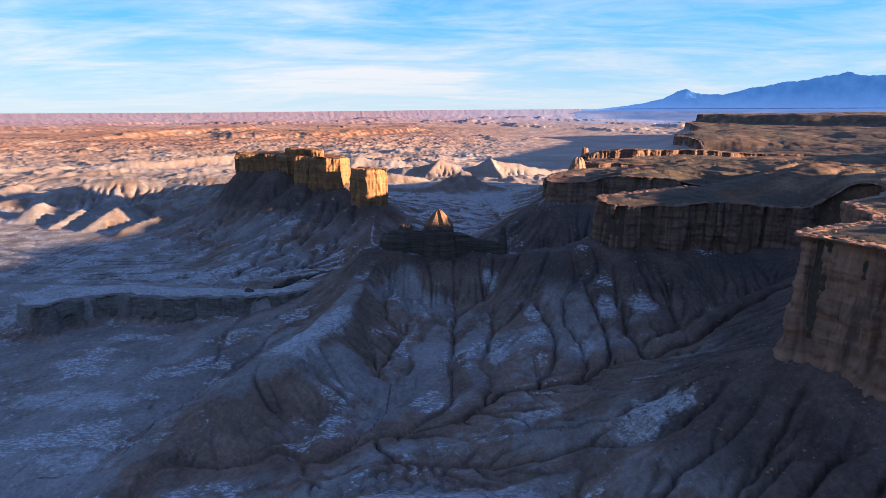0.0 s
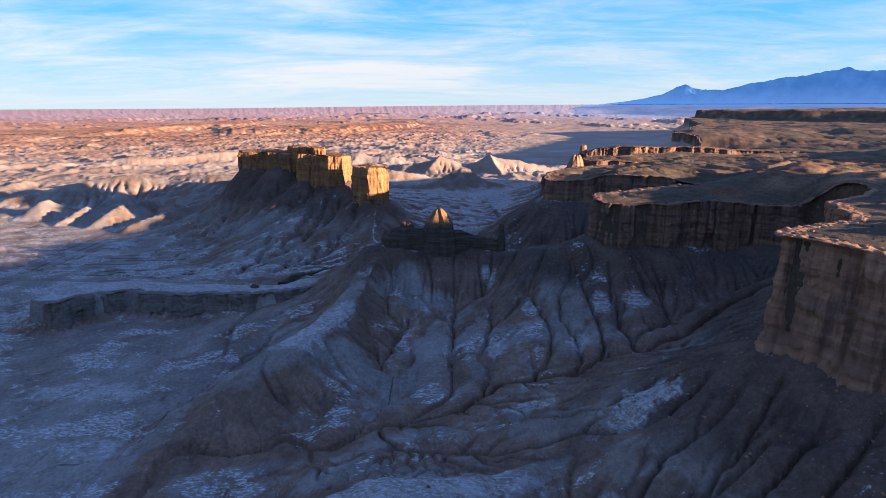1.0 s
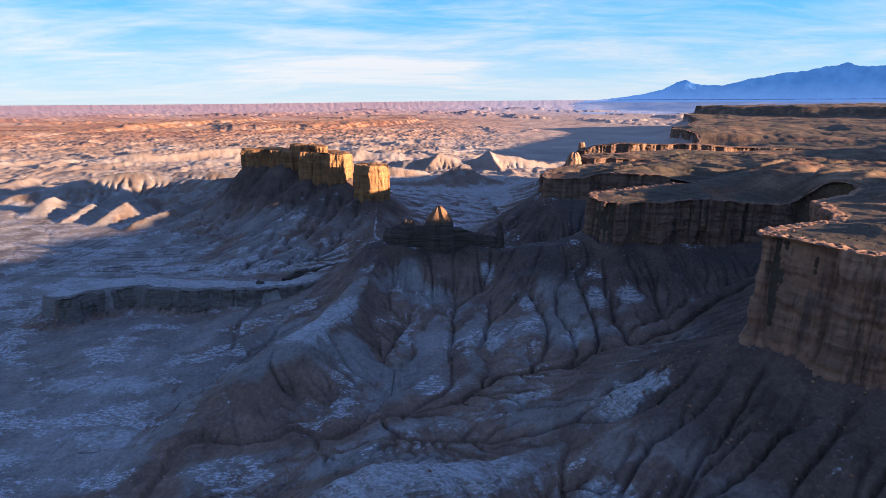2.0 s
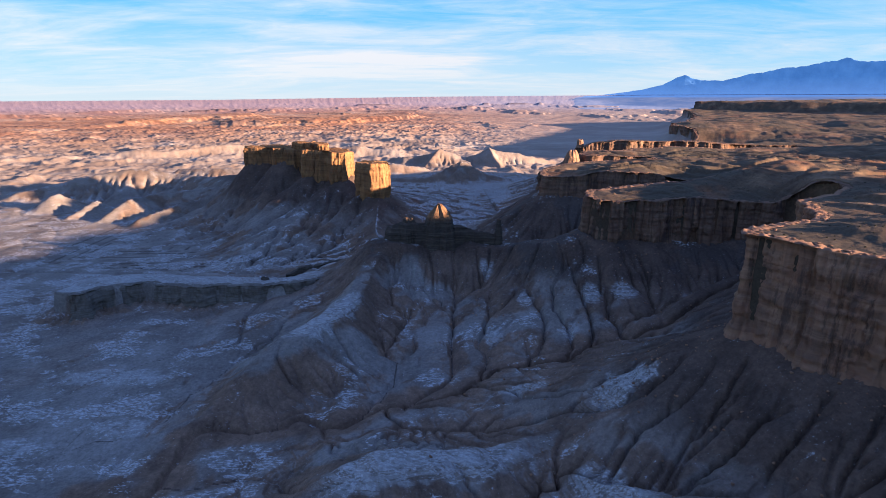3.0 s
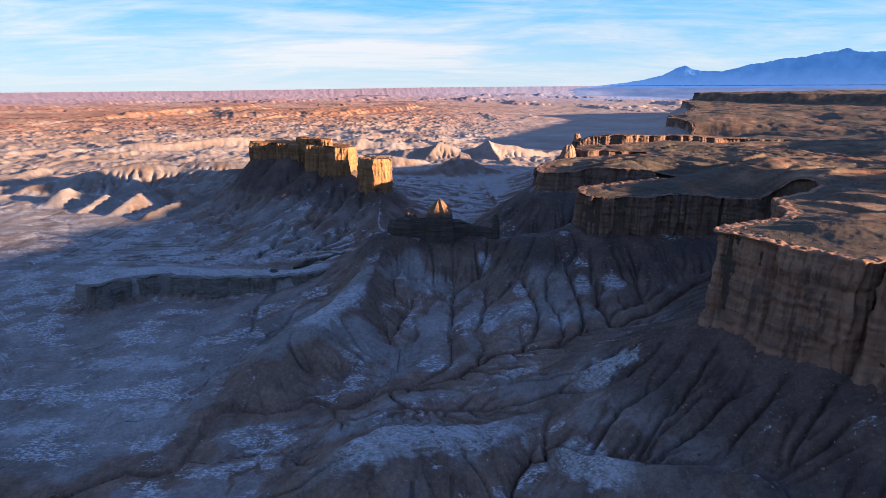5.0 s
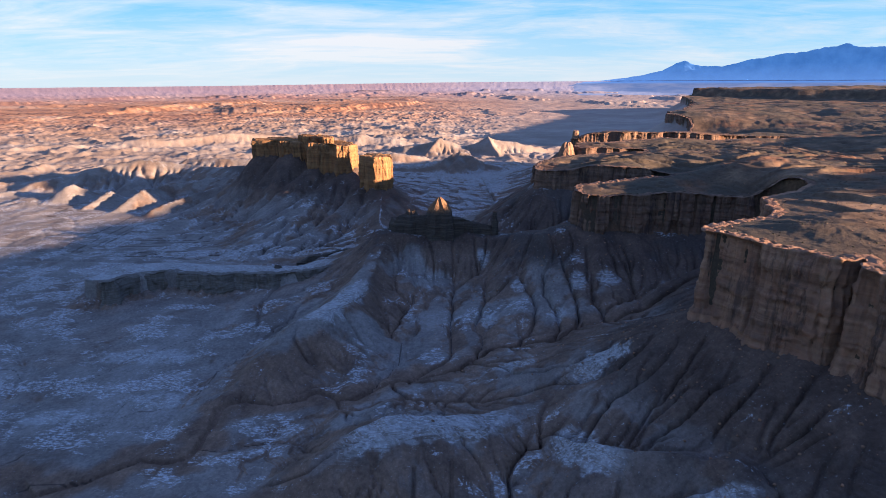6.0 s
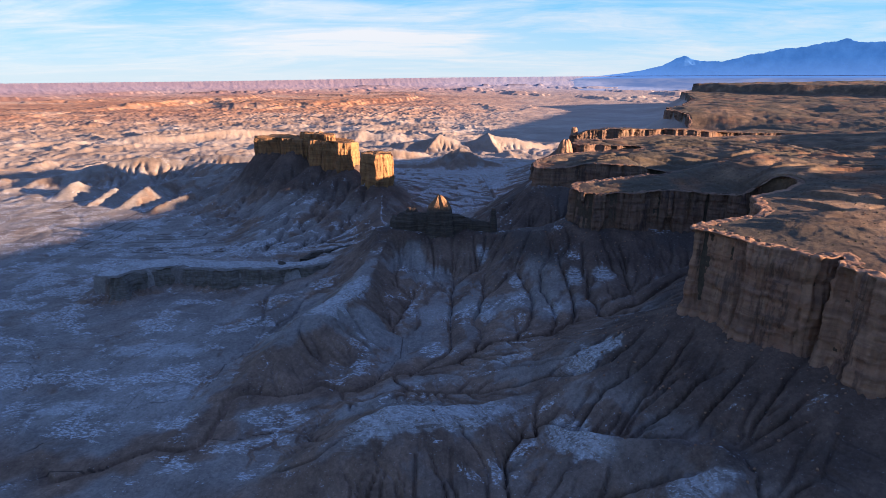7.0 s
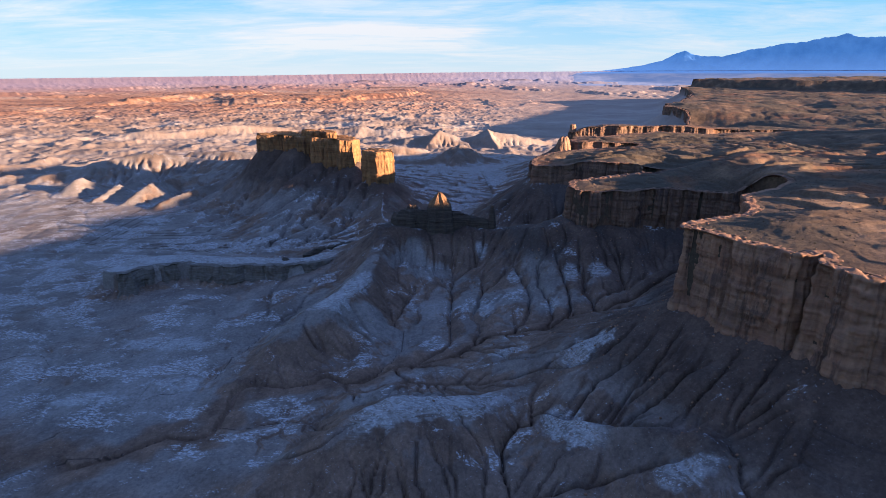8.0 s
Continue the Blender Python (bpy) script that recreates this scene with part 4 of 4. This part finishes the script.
    return mesh_of(name, allv, grid_quads(len(head) + rows, n, closed), material or ROCK, shade=False)


def part(name, me, parent, label=""):
    ob = new(name, me)
    ob.parent = parent
    return tagged(ob, label) if label else ob


def refine(line, step):
    p = np.array(line)[:, :2]
    seg = np.linalg.norm(np.diff(p, axis=0), axis=1)
    s = np.concatenate([[0], np.cumsum(seg)])
    t = np.arange(0, s[-1], step)
    return np.column_stack([np.interp(t, s, p[:, 0]), np.interp(t, s, p[:, 1])])


def rim_cliff(name, a, b, step, rows, label, crack, material):
    line = refine(RIM[a:b], step)
    d = np.zeros(len(line))
    tops = plateau_top(line[:, 0], line[:, 1], d)
    feet = spread(FEET, line[:, 0], line[:, 1])
    ob = new(name, cliff_mesh(name, line, tops, feet, rows, 200, crack=crack, dome=0.25, rough=0.65, ledges=2.4, material=material))
    return tagged(ob, label, "cliff", kind="structure")


def rim_index(x, y):
    return int(np.argmin((RIM[:, 0] - x) ** 2 + (RIM[:, 1] - y) ** 2))


i0, i1, i2, i3 = 0, rim_index(275, 335), rim_index(262, 500), rim_index(1250, 2800)
rim_cliff("cliff", i0, i1 + 1, 0.7, 56, "sheer brown sandstone cliff of the plateau rim", 2.6, ROCK)
# side canyon and far rim use the copy with shade in its colour
rim_cliff("cliff", i1, i2 + 1, 0.8, 44, "fluted sandstone cliff in a side canyon, colour darkened for shade", 4.2, ROCK_SHADED)
rim_cliff("cliff", i2, i3 + 1, 1.6, 28, "low stepped sandstone cliffs of the far rim", 3.2, ROCK_SHADED)
bench_line = refine(roughen(curve(BENCH[:11], 4.0)[:, :2], 620, 2.5, 2.0), 0.9)[::-1]
bench_top = 30.5 - 0.06 * (bench_line[:, 1] - 400) + 0.6 * gn(bench_line[:, 0] / 20, bench_line[:, 1] / 20, 50)
tagged(new("bench_scarp", cliff_mesh("bench_scarp", bench_line, bench_top, np.full(len(bench_line), 16.0), 26, 230, batter=3.5, crack=2.0, dome=1.0, material=SHALE)), "low grey-brown scarp along the edge of a pale bench", "cliff", kind="structure")


def block(name, outline, top, foot, rows, seed, step, parent, label="", batter=2.0, crack=2.0, taper=None, dome=2.0, ledges=1.0, material=None, rough=1.0, angular=True):
    soft_line, hard_line = curve(outline, step, True)[:, :2], refine(list(outline) + [outline[0]], step)
    line = hard_line if angular else soft_line
    tops = np.full(len(line), float(top)) if not callable(top) else top(line[:, 0], line[:, 1])
    return part(name, cliff_mesh(name, line, tops, np.full(len(line), float(foot)), rows, seed, True, batter, crack, taper, dome, material, ledges, rough), parent, label)


def thing(name, x, y, z, label, category, group=""):
    ob = new(name)
    ob.empty_display_size = 1.0
    return tagged(ob, label, category, group)


butte = thing("butte", -200, 760, 70, "flat-topped orange sandstone butte on a grey talus cone", "butte")
block("cliff_block", BUTTE, lambda x, y: 114 + 2.0 * gn(x / 14, y / 14, 300) - 0.9 * smooth(-160, -125, x), 64, 44, 310, 1.0, butte, batter=1.0, crack=3.0, dome=2.0, material=GOLD)
block("caprock", [(-216, 760), (-208, 751), (-190, 738), (-170, 724), (-157, 726), (-160, 742), (-180, 764), (-204, 776)], lambda x, y: 123 + 1.5 * gn(x / 10, y / 10, 303), 107, 18, 320, 1.0, butte, batter=1.2, crack=1.6, dome=1.5, material=GOLD)
tower = thing("rock_tower", -88, 662, 64, "square sandstone tower standing apart from the butte", "butte")
block("tower_block", TOWER, lambda x, y: 105 + 1.5 * gn(x / 9, y / 9, 301), 54, 44, 330, 0.8, tower, batter=0.8, crack=2.6, dome=2.5, material=GOLD)
spire = thing("rock_spire", -6, 441, 56, "pointed sandstone spire with a sunlit tip", "rock spire")
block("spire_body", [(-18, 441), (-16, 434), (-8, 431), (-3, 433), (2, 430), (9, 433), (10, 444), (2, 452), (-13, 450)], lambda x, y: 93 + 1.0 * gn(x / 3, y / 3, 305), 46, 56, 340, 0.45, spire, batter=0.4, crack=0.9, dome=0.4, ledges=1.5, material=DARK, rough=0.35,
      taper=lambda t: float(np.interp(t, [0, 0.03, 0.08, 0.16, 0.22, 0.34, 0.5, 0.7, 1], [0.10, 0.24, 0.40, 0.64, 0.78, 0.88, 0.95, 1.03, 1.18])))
fin = thing("rock_fin", -35, 441, 60, "dark sandstone fin with a blunt pinnacle", "rock fin")
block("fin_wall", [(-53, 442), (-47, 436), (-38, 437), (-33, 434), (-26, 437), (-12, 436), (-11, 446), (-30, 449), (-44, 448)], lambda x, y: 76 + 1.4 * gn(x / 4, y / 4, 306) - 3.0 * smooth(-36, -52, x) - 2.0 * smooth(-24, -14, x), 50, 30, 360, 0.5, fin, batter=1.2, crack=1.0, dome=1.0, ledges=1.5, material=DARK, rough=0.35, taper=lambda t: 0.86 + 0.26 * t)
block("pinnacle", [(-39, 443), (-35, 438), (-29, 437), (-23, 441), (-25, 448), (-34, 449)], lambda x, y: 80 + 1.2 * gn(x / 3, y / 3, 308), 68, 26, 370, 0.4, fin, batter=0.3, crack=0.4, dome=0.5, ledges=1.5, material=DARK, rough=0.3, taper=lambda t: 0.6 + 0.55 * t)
low = thing("rock_wall", 28, 439, 60, "low broken sandstone wall along the crest", "rock wall")
block("wall_block", [(4, 442), (10, 437), (20, 439), (28, 436), (36, 438), (45, 436), (50, 439), (36, 444), (20, 446)], lambda x, y: 73 - 0.2 * (x - 8) + 0.8 * gn(x / 4, y / 4, 302), 50, 22, 380, 0.5, low, batter=0.8, crack=0.8, dome=1.0, ledges=1.5, material=DARK, rough=0.3)
needle = thing("rock_spire", 49, 438, 60, "slender free-standing dark stone needle", "rock spire")
block("needle_shaft", [(44.2, 438), (46.5, 434.5), (51.5, 434.5), (54, 438), (51.5, 442), (46.5, 442)], 80.5, 48, 40, 390, 0.35, needle, batter=0.2, crack=0.3, dome=0.3, ledges=1.5, material=DARK, rough=0.15, taper=lambda t: float(np.interp(t, [0, 0.05, 0.3, 0.8, 1], [0.34, 0.4, 0.62, 1.0, 1.05])))


knob = thing("rock_tower", 190, 785, 84, "small dark rock tower with a sunlit top beside the rim", "rock tower")
block("knob_block", [(177, 786), (182, 776), (194, 773), (205, 778), (207, 788), (198, 797), (184, 796)], lambda x, y: 108 + 2.0 * gn(x / 6, y / 6, 307), 74, 26, 400, 1.0, knob, batter=0.8, crack=0.8, dome=1.5, rough=0.6, taper=lambda t: float(np.interp(t, [0, 0.12, 0.4, 1], [0.4, 0.6, 0.82, 1.0])))
knob2 = thing("rock_tower", 250, 975, 90, "tiny dark rock stub at the end of the rim", "rock tower")
block("stub_block", [(243, 975), (246, 971), (252, 970), (257, 974), (255, 980), (247, 981)], 110, 84, 20, 410, 1.2, knob2, batter=0.6, crack=1.0, dome=1.0, rough=0.5, taper=lambda t: 0.7 + 0.4 * t)
ledge_line = refine(roughen(curve([(-152, 467), (-138, 470), (-124, 471), (-112, 478), (-98, 486)], 3.0), 630, 1.5, 1.2), 0.8)[::-1]
ledge_top = ground_z(ledge_line[:, 0], ledge_line[:, 1] + 6) + 2.0
tagged(new("rock_ledge", cliff_mesh("rock_ledge", ledge_line, ledge_top, ledge_top - 9.0, 20, 420, batter=2.0, crack=1.0, dome=0.6, material=DARK, ledges=3.0)), "dark stepped mudstone ledge in the slope", "rock ledge")


# ---------------------------------------------------------------- boulders and shrubs
def lump(name, seed, material, size=1.0, flat=0.7, cuts=2):
    bm = bmesh.new()
    bmesh.ops.create_icosphere(bm, subdivisions=cuts, radius=0.5 * size)
    for v in bm.verts:
        k = 1 + 0.55 * noise.noise(v.co * 1.7 / size + Vector((seed * 3.1, 0, 0)))
        v.co = Vector((v.co.x * k, v.co.y * k * 0.85, max(v.co.z * k * flat, -0.3 * size)))
    me = bpy.data.meshes.new(name)
    bm.to_mesh(me)
    bm.free()
    me.materials.append(material)
    return me


def plateau_spots(count, seed, x0, x1, y0, y1, inset):
    rng = np.random.default_rng(seed)
    x, y = rng.uniform(x0, x1, count * 4), rng.uniform(y0, y1, count * 4)
    d = near_line(RIM, x, y)[0]
    ok = inside(PLATEAU, x, y) & (d > inset) & (np.arctan2(x, y + 60) < radians(43))
    return x[ok][:count], y[ok][:count], rng


def scatter(name, x, y, sizes, seed, material, label, category, flat, cuts=1):
    """Many small lumps in one mesh, each set into the ground."""
    base = [lump("seed_lump", seed + k, material, 1.0, flat, cuts) for k in range(5)]
    rng = np.random.default_rng(seed)
    z = ground_z(x, y)
    vs, fs, n = [], [], 0
    for k in range(len(x)):
        me = base[k % 5]
        co = np.array([v.co[:] for v in me.vertices])
        a = rng.uniform(0, 6.283)
        ca, sa = math.cos(a), math.sin(a)
        s = sizes[k]
        vs.append(np.column_stack([x[k] + s * (co[:, 0] * ca - co[:, 1] * sa), y[k] + s * (co[:, 0] * sa + co[:, 1] * ca), z[k] + s * (co[:, 2] + 0.12)]))
        fs.append(np.array([p.vertices[:] for p in me.polygons]) + n)
        n += len(co)
    for me in base:
        bpy.data.meshes.remove(me)
    me = mesh_of(name, np.vstack(vs), np.vstack(fs), material, shade=False)
    return tagged(new(name, me), label, category, kind="stuff")


def shrub_material():
    m, nt, b = new_material("shrub")
    col = ramp(nt, noise_of(nt, 0.8, 4), [(0.35, (0.022, 0.022, 0.015)), (0.65, (0.05, 0.046, 0.03))])
    link(nt, col, b.inputs["Base Color"])
    return m


SHRUB = shrub_material()
sx_, sy_, rng_ = plateau_spots(1800, 71, 135, 520, 60, 640, 5)
scatter("desert_shrubs", sx_, sy_, rng_.uniform(0.35, 1.05, len(sx_)), 72, SHRUB, "low dark desert shrubs dotted over the plateau", "shrubs", 0.8)
bx_, by_, rng_ = plateau_spots(260, 73, 130, 420, 60, 480, 2.5)
scatter("rubble", bx_, by_, rng_.uniform(0.25, 1.0, len(bx_)) ** 1.6, 74, ROCK, "broken sandstone slabs strewn over the plateau top", "rubble", 0.5)
rng_ = np.random.default_rng(75)
tx_, ty_ = rng_.uniform(-10, 175, 2600), rng_.uniform(95, 400, 2600)
td_ = near_line(RIM, tx_, ty_)[0]
ok_ = ~inside(PLATEAU, tx_, ty_) & (td_ > 4) & (rng_.uniform(0, 1, 2600) < np.exp(-td_ / 55))
scatter("talus_rubble", tx_[ok_], ty_[ok_], 0.3 + 1.6 * rng_.uniform(0, 1, int(ok_.sum())) ** 3, 76, ROCK, "fallen blocks scattered down the talus", "rubble", 0.8)

BOULDER_MESHES = [lump("boulder", 80 + k, ROCK, 1.0, 0.75, 3) for k in range(6)]
gx_, gy_, rng_ = plateau_spots(30, 77, 132, 260, 100, 300, 2.0)
for k in range(len(gx_)):
    ob = new("boulder", BOULDER_MESHES[k % 6])
    s_ = float(rng_.uniform(0.7, 1.7))
    ob.location = (float(gx_[k]), float(gy_[k]), float(ground_z(gx_[k], gy_[k])) + 0.12 * s_)
    ob.rotation_euler = (0, 0, float(rng_.uniform(0, 6.28)))
    ob.scale = (s_, s_, s_)
    tagged(ob, "weathered sandstone boulder lying on the plateau rim", "boulder", "boulders on the rim")
SLAB_MESHES = [lump("flat_stone", 110 + k, ROCK, 1.0, 0.2, 2) for k in range(5)]
RIM_FINE = refine(RIM[rim_index(182, 114):rim_index(199, 252)], 1.4)
for k in range(len(RIM_FINE)):
    if rng_.uniform() < 0.5:
        continue
    px_, py_ = RIM_FINE[k]
    nx_, ny_ = RIM_FINE[min(k + 1, len(RIM_FINE) - 1)] - RIM_FINE[max(k - 1, 0)]
    ln_ = math.hypot(nx_, ny_)
    w_ = float(rng_.uniform(1.0, 7.0))
    px_, py_ = float(px_ + ny_ / ln_ * w_), float(py_ - nx_ / ln_ * w_)
    ob = new("flat_stone", SLAB_MESHES[k % 5])
    s_ = float(rng_.uniform(1.0, 3.4))
    zz_ = float(plateau_top(np.array([px_]), np.array([py_]), np.array([w_]))[0])
    ob.location, ob.rotation_euler, ob.scale = (px_, py_, zz_ + 0.03 * s_ + 0.15), (0, 0, float(rng_.uniform(0, 6.28))), (s_, s_ * float(rng_.uniform(0.6, 1.0)), s_)
    tagged(ob, "flat broken sandstone slab lying at the cliff edge", "stone", "flat stones at the edge")
ob = new("boulder", lump("boulder", 95, DARK, 1.0, 0.8, 3))
ob.location, ob.scale = (-158.0, 425.0, float(ground_z(-158.0, 425.0)) + 0.8), (7.0, 6.0, 6.0)
tagged(ob, "lone dark block of rock standing on the pale bench", "boulder")


# ---------------------------------------------------------------- far mountains
def build_mountains():
    cols, rows = 520, 46
    ang = np.radians(np.linspace(10, 75, cols))
    deg = np.degrees(ang)
    crest = np.interp(deg, [10, 12, 15.3, 17.9, 19.4, 21.0, 22, 22.8, 23.4, 24.15, 26, 28.1, 29.8, 30.4, 31.4, 32.6, 34.1, 34.85, 36, 37.4, 41, 46, 54, 62, 75],
                      [90, 172, 202, 227, 248, 280, 328, 354, 330, 309, 306, 350, 372, 390, 388, 408, 426, 446, 414, 418, 430, 360, 290, 230, 170])
    foot = 168 + 0.6 * np.clip(deg - 10, 0, 40)
    verts = []
    # glowing haze-coloured sheet added over the plain, hiding the range's shadow
    haze_rows = 10
    level = np.interp(deg, [0, 12, 20, 30, 60], [258, 266, 272, 272, 272])
    for i in range(haze_rows):
        r = 4430 + 48 * i
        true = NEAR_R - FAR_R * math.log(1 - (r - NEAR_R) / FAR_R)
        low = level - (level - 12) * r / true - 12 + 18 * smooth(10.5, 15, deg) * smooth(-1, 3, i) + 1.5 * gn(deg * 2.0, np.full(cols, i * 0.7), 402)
        verts.append(np.column_stack([POLE[0] + r * np.sin(ang), POLE[1] + r * np.cos(ang), low]))
    for i in range(rows):
        t = i / (rows - 1)
        r = 4885 + 60 * t
        rid = 1 - np.abs(gn(deg * 0.9 + 0.6 * t, np.full(cols, t * 1.4), 400)) * 2.0
        fine = fbm(deg * 2.6 + t, np.full(cols, t * 4.0), 4, 401)
        body = np.maximum(crest - foot, 0)
        rise = np.clip(t * 1.12, 0, 1) ** 1.6
        z = low + np.maximum(crest - low, 0) * rise + body * (0.16 * rid + 0.10 * fine) * (1 - t) * smooth(0.05, 0.4, t) + body * 0.02 * fine
        verts.append(np.column_stack([POLE[0] + r * np.sin(ang), POLE[1] + r * np.cos(ang), z]))
    me = mesh_of("mountain_range", np.vstack(verts), grid_quads(rows + haze_rows, cols)[:, ::-1], FAR)
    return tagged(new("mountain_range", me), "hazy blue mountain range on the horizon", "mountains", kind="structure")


build_mountains()
